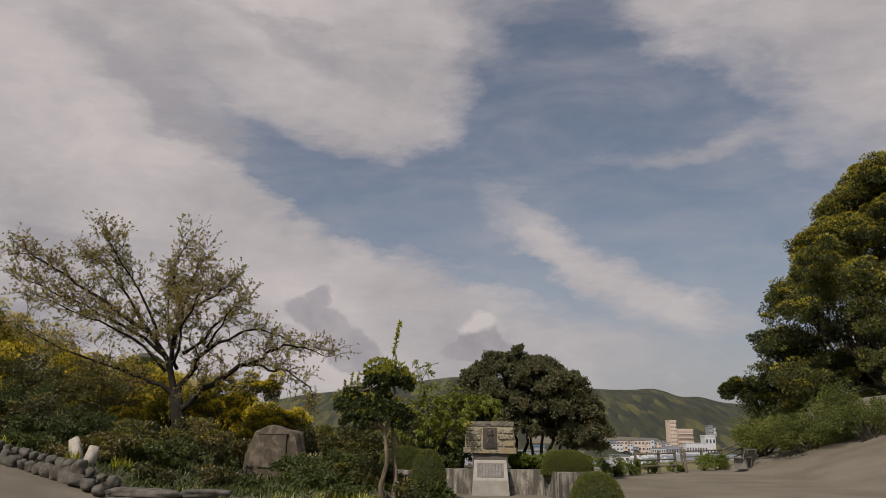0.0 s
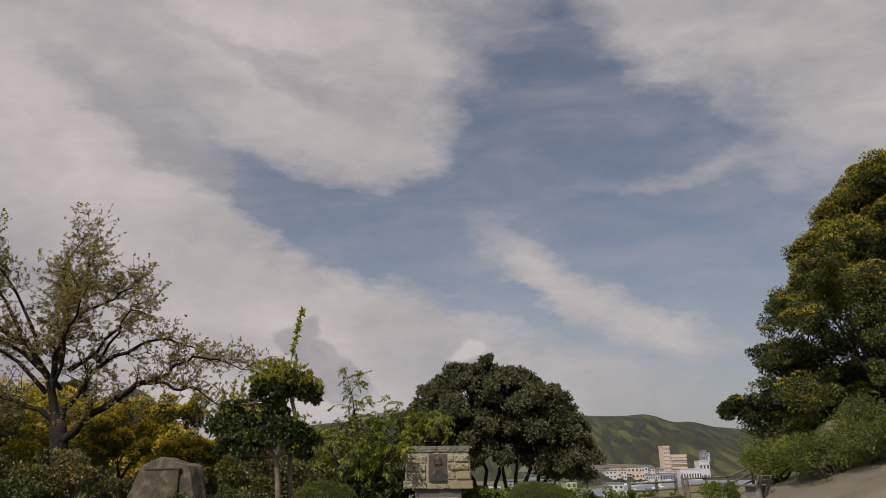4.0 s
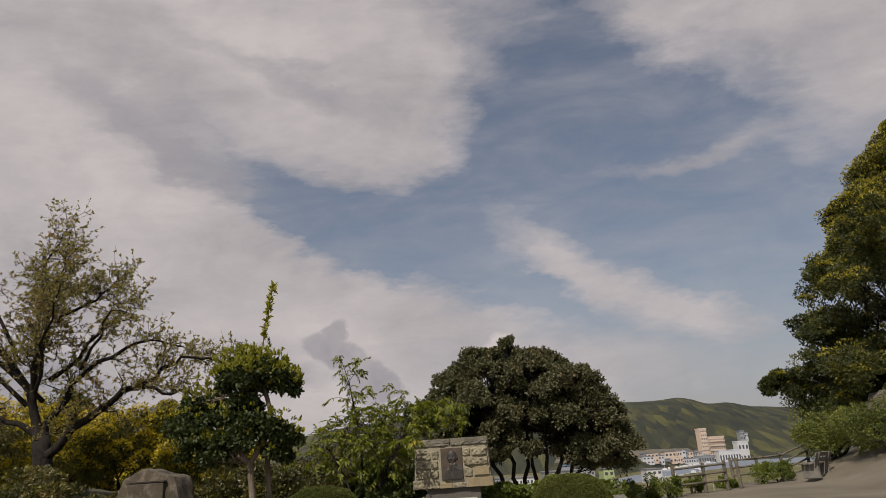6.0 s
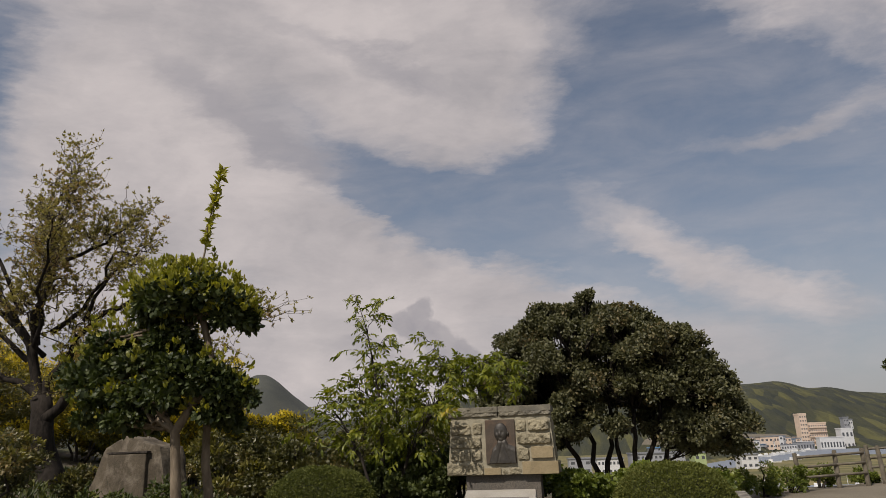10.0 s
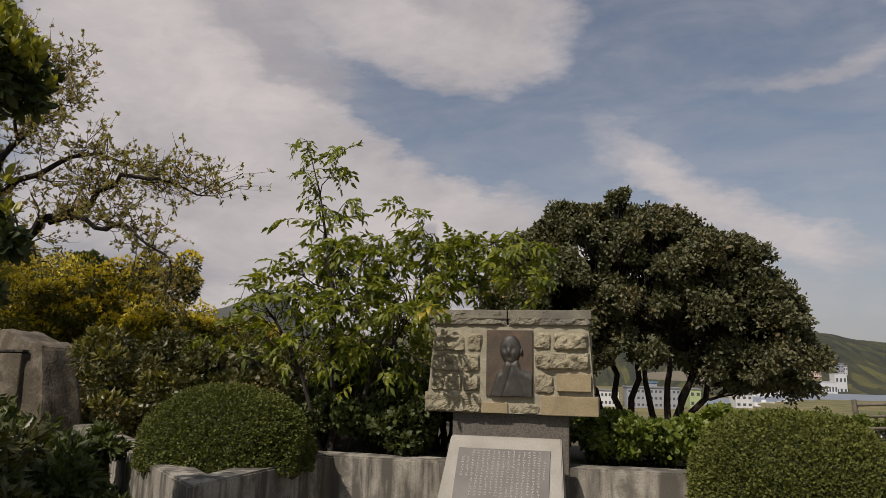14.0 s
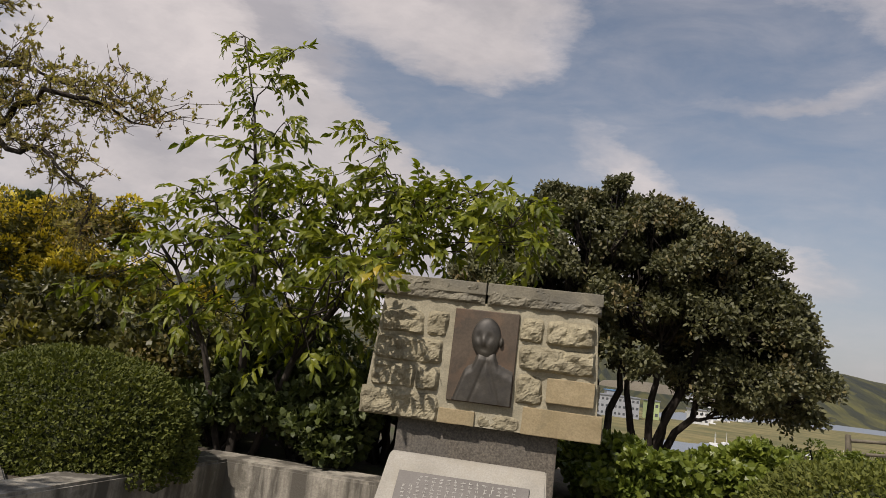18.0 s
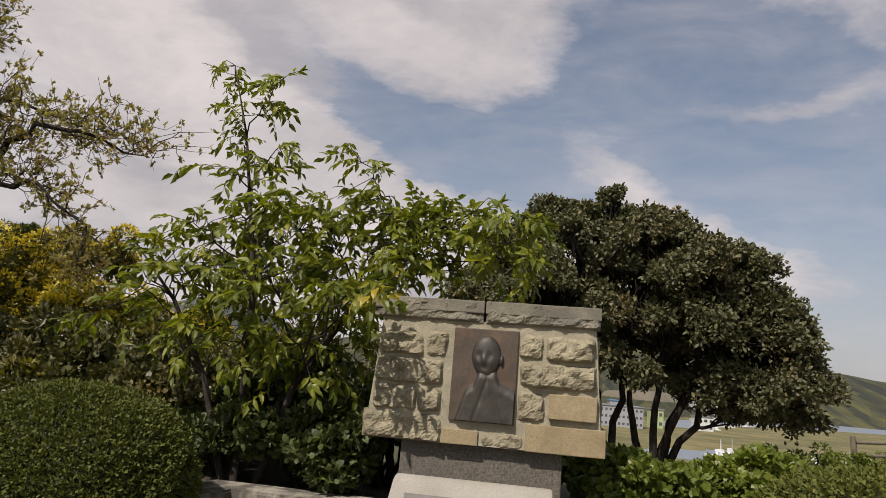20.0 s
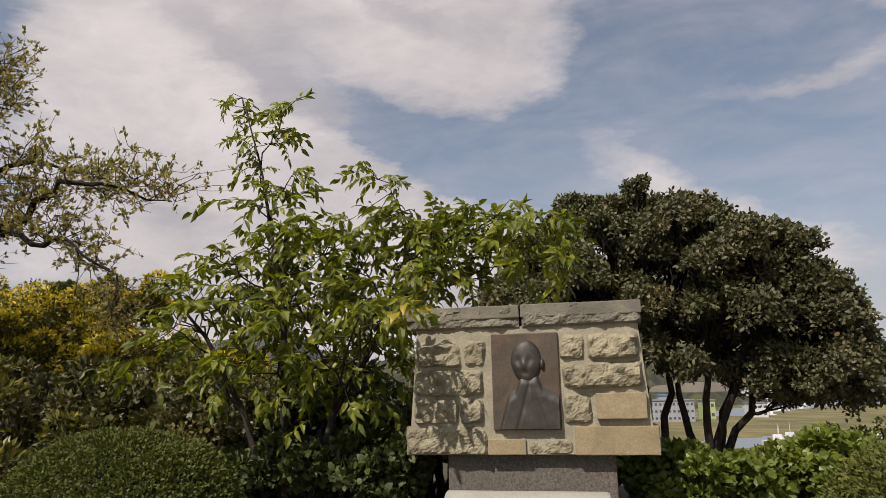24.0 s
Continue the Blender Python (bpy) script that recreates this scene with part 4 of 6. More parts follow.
def build_young_tree():
    rng = np.random.default_rng(33)
    foot = Vector((-1.75, 0.55, 0.6))
    tree = tree_frame("young_cherry_tree", foot, "young cherry tree with fresh drooping yellow-green leaves")
    leader = [(Vector((0.0, 0, -0.05)), 0.035), (Vector((0.0, -0.04, 0.7)), 0.030), (Vector((0.0, -0.1, 1.4)), 0.022), (Vector((-0.12, -0.13, 2.1)), 0.014), (Vector((-0.19, -0.15, 2.5)), 0.009), (Vector((-0.36, -0.16, 3.06)), 0.004)]
    second = [(Vector((0.12, 0.05, -0.05)), 0.03), (Vector((0.35, 0.0, 0.7)), 0.025), (Vector((0.75, -0.02, 1.35)), 0.018), (Vector((1.1, -0.1, 1.75)), 0.010), (Vector((1.55, -0.1, 2.0)), 0.005)]
    third = [(Vector((-0.1, 0.05, -0.05)), 0.028), (Vector((-0.3, -0.05, 0.7)), 0.022), (Vector((-0.6, -0.1, 1.25)), 0.015), (Vector((-0.9, -0.15, 1.6)), 0.006)]
    mains = [leader, second, third]
    for m in mains:
        v, f = tubes([m], 8)
        mesh_object("trunk", v, f, BARK_DARK, tree, smooth=True)

    def inside(x, u, w):
        """A place in the crown: across x, from its foot (0) to its top (1), front (-1) to back (1)."""
        top = float(np.interp(x, [-3.5, -3.05, -2.75, -2.4, -2.0, -1.6, -1.2, -0.9, -0.65, -0.3, 0.05, 0.25], [1.65, 1.72, 2.02, 2.38, 2.60, 2.64, 2.66, 2.72, 2.62, 2.72, 2.72, 2.5]))
        low = float(np.interp(x, [-3.5, -2.6, -1.9, -1.2, -0.85, -0.7, 0.3], [1.60, 1.50, 1.25, 1.2, 1.60, 2.05, 2.15]))
        front = float(np.interp(x, [-3.4, -2.2, -1.4, -0.9, 0.3], [0.15, -0.08, -0.18, 0.05, 0.15]))
        back = float(np.interp(x, [-3.4, -2.2, -0.8, 0.3], [0.6, 1.15, 1.1, 0.6]))
        narrow = 1 - 0.45 * max(0, u) ** 2
        return Vector((x, (front + back) / 2 + w * narrow * (back - front) / 2, low + (top - low) * u)) - foot

    wood, places = [], []
    ends = [inside(-2.8 + 3.05 * (k + 0.5) / 38, rng.uniform(0.3, 1.0), rng.uniform(-1, 1)) for k in range(38)]
    ends += [Vector(e) - foot for e in ((-1.66, 0.3, 3.52), (-1.08, 0.3, 2.98), (-1.65, 0.35, 3.0), (-2.2, 0.35, 2.85), (-0.70, -0.34, 1.96), (-0.88, -0.38, 1.94))]
    for e in ends:
        start = min((q for m in mains for q in m[1:]), key=lambda q: (q[0] - e).length + (2.0 if q[0].z > e.z - 0.1 else 0))
        wood.append(bent_path(start[0], e, max(0.006, start[1] * 0.45), 0.003, rng, 7, 0.06, 0.08))
        places.append((e, (wood[-1][-1][0] - wood[-1][-3][0]).normalized()))
    nodes = [q[0] for w in wood for q in w[2:]]
    spike = [q[0] for w in wood if w[-1][0].z > 2.3 for q in w[3:]] + [leader[3][0].lerp(leader[5][0], k / 12) for k in range(13)]

    def sprig(q, base, reach):
        p = min(base, key=lambda c: (c - q).length)
        if (q - p).length > reach:
            q = p + (q - p).normalized() * reach
        wood.append([(p, 0.004), (q, 0.002)])
        places.append((q, ((q - p).normalized() + Vector(rng.normal(size=3)) * 0.35).normalized()))

    for _ in range(640):
        x = rng.uniform(-3.3, 0.22) if rng.uniform() < 0.5 else rng.normal(-1.4, 0.65)
        if (x < -2.65 and rng.uniform() < 0.88) or (x < -2.4 and rng.uniform() < 0.4):
            continue
        sprig(inside(min(0.2, max(-3.4, x)), rng.uniform(0, 1) ** 0.7, rng.uniform(-1, 1)), nodes, 0.34)
    hung = [w[-1][0] for w in wood[42:44]] + [w[-2][0] for w in wood[42:44]]
    for _ in range(14):
        sprig(Vector((rng.uniform(-1.0, -0.56), rng.uniform(-0.40, -0.28), rng.uniform(1.88, 2.0))) - foot, hung, 0.22)
    for p in spike:
        for _ in range(3):
            sprig(p + Vector((rng.normal() * 0.07, rng.normal() * 0.07, rng.normal() * 0.04)), spike, 0.08)
    for limb in wood[:]:
        if len(limb) > 2:
            v, f = tubes([limb], 5)
            mesh_object("branch", v, f, BARK_DARK, tree, smooth=True)
    v, f = tubes([w for w in wood if len(w) == 2], 4)
    mesh_object("brushwood", v, f, BARK_DARK, tree)["kind"] = "stuff"
    meshes = [sprig_mesh(200 + k, 8, rng.uniform(0.15, 0.24)) for k in range(9)]
    order = sorted(range(len(places)), key=lambda k: places[k][0].y)
    spare = []
    for rank, k in enumerate(order):
        p, d = places[k]
        flat = Vector((d.x, d.y, 0)).normalized() if abs(d.x) + abs(d.y) > 1e-3 else Vector((1, 0, 0))
        m = Matrix.Translation(p) @ Matrix.Rotation(math.atan2(flat.y, flat.x), 4, "Z") @ Matrix.Rotation(-0.5 * d.z + rng.normal() * 0.35, 4, "Y") @ Matrix.Rotation(rng.normal() * 0.4, 4, "X") @ Matrix.Scale(rng.uniform(0.75, 1.1) * (0.72 if p.z > 2.25 else 1.0), 4)
        me = meshes[rng.integers(9)]
        if rank < 290:
            ob = new("leaf_sprig", me)
            ob.parent = tree
            ob.matrix_local = m
        else:
            spare.append((me, m))
    vs, fs, n0 = [], [], 0
    for me, m in spare:
        vs += [m @ v.co for v in me.vertices]
        fs += [tuple(n0 + q for q in pl.vertices) for pl in me.polygons]
        n0 += len(me.vertices)
    if spare:
        mesh_object("foliage", vs, fs, LEAF_YOUNG, tree)["kind"] = "stuff"


build_young_tree()


def build_topiary():
    rng = np.random.default_rng(8)
    upper = [((-0.22, 0.05, 2.98), (0.32, 0.32, 0.24)), ((0.08, 0, 2.94), (0.32, 0.32, 0.22)), ((0.30, 0, 2.78), (0.28, 0.28, 0.18)), ((0.44, 0.05, 2.67), (0.2, 0.22, 0.13)),
             ((-0.12, -0.22, 2.82), (0.32, 0.3, 0.2)), ((-0.36, 0.05, 2.80), (0.24, 0.26, 0.2)), ((0.1, 0.25, 2.8), (0.34, 0.3, 0.2))]
    lower = [((-0.42, 0, 2.24), (0.32, 0.32, 0.2)), ((-0.92, 0.08, 2.2), (0.42, 0.40, 0.30)), ((-0.05, -0.1, 2.14), (0.34, 0.32, 0.22)), ((0.30, 0, 2.06), (0.28, 0.28, 0.2)), ((0.46, 0.08, 1.95), (0.2, 0.2, 0.15)),
             ((-0.25, -0.15, 1.92), (0.32, 0.3, 0.16)), ((-1.05, 0.1, 2.2), (0.28, 0.28, 0.24)), ((-0.6, 0.15, 1.94), (0.3, 0.3, 0.16)), ((-0.15, 0.0, 2.48), (0.2, 0.22, 0.18)), ((-0.85, 0.05, 2.5), (0.22, 0.22, 0.16)), ((-0.5, -0.05, 1.72), (0.26, 0.26, 0.16)), ((0.25, 0.1, 1.72), (0.24, 0.24, 0.15)), ((-0.95, 0.1, 1.85), (0.26, 0.26, 0.18))]
    tree = clump_tree("topiary_tree", (-2.44, -3.5, 0.10), "cloud-pruned evergreen with one tall leafy shoot", 41,
                      [((-0.05, 0), (0.12, 0, 2.75)), ((0.22, 0.25), (0.12, 0.15, 1.9))], upper + lower, 0.066, 105, LEAF_TOPIARY, BARK_PALE, 0.065, 0.0, 0.25, 15, 0.44, 0.9, True)
    pts, ways = [], []
    for group, each in ((upper, 140), (lower, 24)):
        for c, r in group:
            q, d = shell(rng, each, c, [v * 1.46 for v in r], 0.82, 0.25)
            for p, w in zip(q, d):
                count = rng.integers(4, 9)
                pts.append(p + rng.normal(size=(count, 3)) * 0.012)
                ways.append(w * 0.35 + rng.normal(size=(count, 3)) * 0.5 + (-0.1, -0.1, 0.8))
    foliage("new_growth", leaves(np.concatenate(pts), np.concatenate(ways), 0.06, 0.026, rng, full=True), LEAF_SPROUT, tree, "yellow-green new shoots")["kind"] = "stuff"
    stem = bent_path((0.04, 0, 2.95), (0.27, -0.02, 4.28), 0.014, 0.004, rng, 6, 0.02)
    v, f = tubes([stem], 5)
    mesh_object("shoot", v, f, BARK_PALE, tree)
    q = np.array([stem[0][0].lerp(stem[-1][0], t) for t in rng.uniform(0.35, 1, 190)])
    w = rng.normal(size=q.shape) + (0, 0, 0.6)
    w /= np.linalg.norm(w, axis=1, keepdims=True)
    foliage("shoot_leaves", leaves(q, w, 0.085, 0.04, rng), LEAF_SPROUT, tree)
    for x, y, z0, z1 in ((-0.95, 0.05, 2.4, 2.95), (-0.80, 0.10, 2.45, 3.02), (-1.12, 0.0, 2.35, 2.78), (0.15, 0.1, 2.9, 3.4)):
        spike = bent_path((x, y, z0), (x + 0.02, y, z1), 0.008, 0.003, rng, 4, 0.03)
        v, f = tubes([spike], 5)
        mesh_object("shoot", v, f, BARK_PALE, tree)
        q = np.array([spike[0][0].lerp(spike[-1][0], t) for t in rng.uniform(0.2, 1, 60)])
        foliage("shoot_leaves", leaves(q, rng.normal(size=q.shape) * 0.7 + (0, 0, 0.8), 0.07, 0.03, rng), LEAF_SPROUT, tree)
    tree.scale = (0.93, 0.93, 0.95)


build_topiary()


def build_cherry():
    rng = np.random.default_rng(51)
    tree = tree_frame("cherry_tree", (-11.5, 4.6, 0.1), "old spreading cherry tree with thin bronze-green spring leaves")
    thin, tips = [], []
    foot = Vector((-11.5, 4.6, 0.1))

    def limb_of(points, r0, r1, depth=0.0):
        """A limb through places across and up, drifting back or forward by depth."""
        last = len(points) - 1
        out = []
        for i in range(last * 3 + 1):
            a = min(i // 3, last - 1)
            t = i / 3 - a
            p = [Vector((points[min(max(a + j, 0), last)][0], 0, points[min(max(a + j, 0), last)][1])) for j in (-1, 0, 1, 2)]
            q = 0.5 * (2 * p[1] + (p[2] - p[0]) * t + (2 * p[0] - 5 * p[1] + 4 * p[2] - p[3]) * t * t + (3 * p[1] - p[0] - 3 * p[2] + p[3]) * t ** 3)
            s = i / (last * 3)
            q.z *= 0.97
            q.x += 0.7 * min(1.0, max(0.0, (-q.x - 6.0) / 5.0))
            q += Vector((rng.normal() * 0.035, 4.6 + depth * s + rng.normal() * 0.06, rng.normal() * 0.035)) - foot
            out.append((q, r0 + (r1 - r0) * s ** 0.7))
        return out

    limbs = [limb_of([(-11.0, -0.1), (-11.25, 0.9), (-11.5, 1.8), (-11.75, 2.9)], 0.34, 0.22)]
    limbs += [
        limb_of([(-11.6, 2.3), (-11.0, 2.95), (-10.1, 3.5), (-9.3, 4.0), (-8.6, 4.15), (-8.0, 4.6), (-7.1, 4.7), (-6.4, 4.65), (-5.7, 4.3)], 0.14, 0.012, -0.2),
        limb_of([(-9.3, 4.0), (-8.5, 4.02), (-7.8, 3.82), (-7.3, 3.83), (-6.5, 3.45), (-6.0, 2.9)], 0.065, 0.010, -0.3),
        limb_of([(-11.7, 2.8), (-11.5, 3.6), (-10.8, 4.6), (-9.6, 5.3), (-8.5, 5.4), (-7.7, 5.1)], 0.12, 0.012, 0.7),
        limb_of([(-11.75, 2.9), (-12.0, 4.4), (-11.8, 5.6), (-11.5, 6.8), (-11.2, 7.9)], 0.13, 0.012, -0.5),
        limb_of([(-12.0, 4.6), (-12.2, 6.4), (-12.7, 7.9), (-12.4, 8.9)], 0.08, 0.012, 0.9),
        limb_of([(-11.75, 2.9), (-12.5, 4.8), (-14.0, 5.9), (-15.7, 7.0), (-16.9, 7.8), (-17.7, 8.2)], 0.13, 0.012, -0.8),
        limb_of([(-12.3, 4.4), (-13.6, 5.3), (-15.1, 6.0), (-16.9, 6.8), (-18.7, 7.6)], 0.08, 0.012, 0.6),
        limb_of([(-11.9, 3.0), (-12.6, 3.4), (-13.8, 3.8), (-16.0, 4.6), (-17.6, 5.4)], 0.10, 0.012, -0.4),
        limb_of([(-13.2, 5.3), (-14.2, 6.8), (-15.2, 7.8), (-16.1, 8.4)], 0.07, 0.012, 0.9),
        limb_of([(-11.6, 4.4), (-10.6, 5.4), (-9.9, 6.1), (-9.3, 6.4)], 0.07, 0.010, 0.2),
        limb_of([(-11.7, 6.1), (-11.0, 6.6), (-10.5, 7.0), (-10.1, 7.3)], 0.06, 0.010, 0.8),
        limb_of([(-12.6, 5.0), (-13.4, 6.8), (-14.0, 7.8), (-14.3, 8.5)], 0.06, 0.010, -1.2),
        limb_of([(-10.8, 4.6), (-10.1, 5.5), (-9.5, 6.0), (-8.8, 5.9)], 0.055, 0.010, -0.9),
        limb_of([(-11.9, 3.8), (-11.6, 5.0), (-11.0, 5.9), (-10.3, 6.6)], 0.07, 0.012, -1.8),
        limb_of([(-12.2, 3.8), (-13.4, 5.0), (-14.6, 5.6), (-16.0, 6.2)], 0.07, 0.012, -2.0),
        limb_of([(-12.0, 4.2), (-12.6, 5.4), (-13.0, 6.8), (-12.8, 7.6)], 0.06, 0.012, 2.0),
    ]
    for limb in limbs[1:]:
        size = (limb[-1][0] - limb[0][0]).length
        for k in range(3, len(limb)):
            right = limb[k][0].x > 1.6
            for _ in range(rng.integers(1, 3) if right else 4):
                p, r = limb[k]
                d = (limb[min(k + 1, len(limb) - 1)][0] - limb[k - 1][0]).normalized() * 0.7 + Vector(rng.normal(size=3)) * 0.6 + Vector((0, 0, 0.30))
                q = p + d.normalized() * rng.uniform(0.5, 1.25) * (0.8 if right else 1.0)
                br = bent_path(p, q, max(0.011, r * 0.3), 0.005, rng, 6, 0.15)
                thin.append(br)
                for j in range(1, 7):
                    for _ in range(2):
                        d2 = d.normalized() * 0.6 + Vector(rng.normal(size=3)) * 0.8 + Vector((0, 0, 0.2))
                        q2 = br[j][0] + d2.normalized() * rng.uniform(0.15, 0.55)
                        thin.append([(br[j][0], 0.005), (br[j][0].lerp(q2, 0.5) + Vector(rng.normal(size=3) * 0.03), 0.004), (q2, 0.0025)])
                        tips.append((br[j][0], q2))
    for k, limb in enumerate(limbs):
        v, f = tubes([limb], 10)
        mesh_object("limb" if k else "trunk", v, f, BARK_CHERRY, tree, smooth=True)
    v, f = tubes(thin, 4)
    mesh_object("brushwood", v, f, BARK_TWIG, tree)["kind"] = "stuff"
    a = np.array([t[0] for t in tips])
    b = np.array([t[1] for t in tips])
    per = 10
    t = np.repeat(rng.choice([0.35, 0.55, 0.78, 1.0], (len(a) * 2, 1)), per // 2, 0) + rng.normal(size=(len(a) * per, 1)) * 0.03
    a, b = np.repeat(a, per, 0), np.repeat(b, per, 0)
    way = b - a
    way /= np.linalg.norm(way, axis=1, keepdims=True)
    foliage("crown", leaves(a + (b - a) * t, way * 0.5 + rng.normal(size=a.shape) * 0.7 + (0, 0, 0.3), 0.072, 0.036, rng, 0.0), LEAF_CHERRY, tree)["kind"] = "stuff"


build_cherry()


def mass(name, label, category, seed, clumps, leaf, per, mat, sub=8, size=0.4, droop=0.1, group="", stems=5, bark_mat=None, lift=0.0, bright=None, share=0.5, wide=0.5, full=False, above=-99.0):
    """A shrub or a far tree, set down at the foot of its first clump."""
    rng = np.random.default_rng(seed)
    x, y = clumps[0][0][:2]
    foot = Vector((x, y, float(ground_z(x, y)) if not lift else lift))
    ob = tagged(thing(name, foot), label, category, group)
    tufts, wood = [], []
    for c, r in clumps:
        c = Vector(c) - Vector((x, y, 0)) 
        for _ in range(max(1, stems // len(clumps) + 1)):
            wood.append(bent_path((rng.normal() * 0.12 * r[0], rng.normal() * 0.12 * r[1], -0.1), c + Vector(rng.normal(size=3) * 0.3) * r[0], 0.05 * r[0] + 0.01, 0.012, rng, 5, 0.08))
        for _ in range(sub):
            d = Vector(rng.normal(size=3)).normalized()
            q = c + Vector((d.x * r[0], d.y * r[1], d.z * r[2])) * rng.uniform(0.5, 1.0)
            s = size * rng.uniform(0.6, 1.3)
            tufts.append((q, (s * r[0], s * r[1], s * r[2])))
    v, f = tubes(wood, 5)
    mesh_object("stemwork", v, f, bark_mat or BARK_DARK, ob)["kind"] = "stuff"
    foliage("crown", clumped(rng, tufts, per, leaf, leaf * wide, 0.8, droop, 0.4, -1.0, full), mat, ob)["kind"] = "stuff"
    if bright:
        some = [(q + Vector((0, 0, 0.12 * r[2])), [1.1 * c for c in r]) for q, r in tufts if rng.uniform() < share * (1.0 if q.z > above else 0.25)]
        foliage("new_leaves", clumped(rng, some, per * 2 // 3, leaf, leaf * 0.5, 0.7, -0.3, 0.85, 0.1), bright, ob, "golden yellow new leaves")["kind"] = "stuff"
    return ob


def build_big_trees():
    """A wall of tall evergreens on the bank; the profile steps back and up."""
    rng = np.random.default_rng(61)
    rows = [(25.5, 38.0, -2.0, 12.0, 19.0, 29.0, 56), (31.0, 39.0, 9.0, 22.5, 23.0, 35.0, 56), (39.0, 39.0, 0.0, 26.0, 31.0, 46.0, 64), (30.0, 31.5, 1.0, 10.0, 22.0, 36.0, 34), (27.0, 36.0, -3.6, 3.0, 19.0, 36.0, 44)]
    for k, (x, y, low, top, left, right, count) in enumerate(rows):
        clumps = [((x, y, (low + top) / 2), (2.2, 2.0, 1.6))]
        g = float(ground_z(x, y))
        while len(clumps) < count:
            z = low + (top - low) * rng.uniform(0, 1)
            r = rng.uniform(0.9, 1.8)
            bounds = np.interp([z + g - r, z + g, z + g + r], [0, 3.8, 5.0, 6.5, 8.0, 9.7, 12.3, 14.4, 16.3, 18.8, 20.8, 22.4, 25.0, 26.5, 28], [20.4, 20.3, 19.8, 19.5, 20.1, 20.6, 22.7, 23.2, 25.0, 25.7, 26.5, 28.6, 30.3, 33.4, 37.0])
            a = max(left, float(max(bounds)) * (y + 20.1) / 58.1 + r * 1.45)
            if a < right:
                clumps.append(((a + (right - a) * rng.uniform(0, 1) ** 1.4, y + rng.normal() * 1.6, z), (r, r, r * 0.75)))
        if k == 0:
            # the low limb that reaches out over the path
            clumps += [((19.3 + 0.6 * j + rng.normal() * 0.2, 37.5, 6.3 - g + rng.normal() * 0.35), (0.42, 0.5, 0.32)) for j in range(6)]
            clumps += [((19.6 + 0.8 * j, 37.8, 5.2 - g + rng.normal() * 0.2), (0.6, 0.6, 0.5)) for j in range(4)]
        mass("camphor_tree", "tall spreading evergreen tree with golden new leaves", "tree", 70 + k, clumps, 0.19, 165, LEAF_BIG, 11, 0.46, 0.1, "tall trees on the bank", 4, bright=LEAF_LIME, share=0.95 if k in (1, 2) else 0.45, above=8.0)


build_big_trees()


def build_bank_shrubs():
    rng = np.random.default_rng(81)
    spots = [(13.6, 11.5, 1.5), (15.0, 9.2, 1.7), (16.4, 7.0, 1.8), (17.8, 4.5, 1.9), (19.5, 2.0, 2.0), (13.0, 14.5, 1.8), (15.5, 13.0, 2.4), (18.0, 9.0, 2.5), (20.5, 6.0, 2.6)]
    for k, (x, y, h) in enumerate(spots):
        clumps = [((x, y, h * 0.55), (1.4, 1.3, h * 0.5))] + [((x + rng.normal() * 0.9, y + rng.normal() * 0.8, h * 0.5), (0.9, 0.9, h * 0.42)) for _ in range(3)]
        mass("bank_shrub", "dense bright green shrub on the bank beside the path", "shrub", 90 + k, clumps, 0.085, 300, LEAF_BANK, 10, 0.45, 0.1, "shrubs on the bank")


build_bank_shrubs()


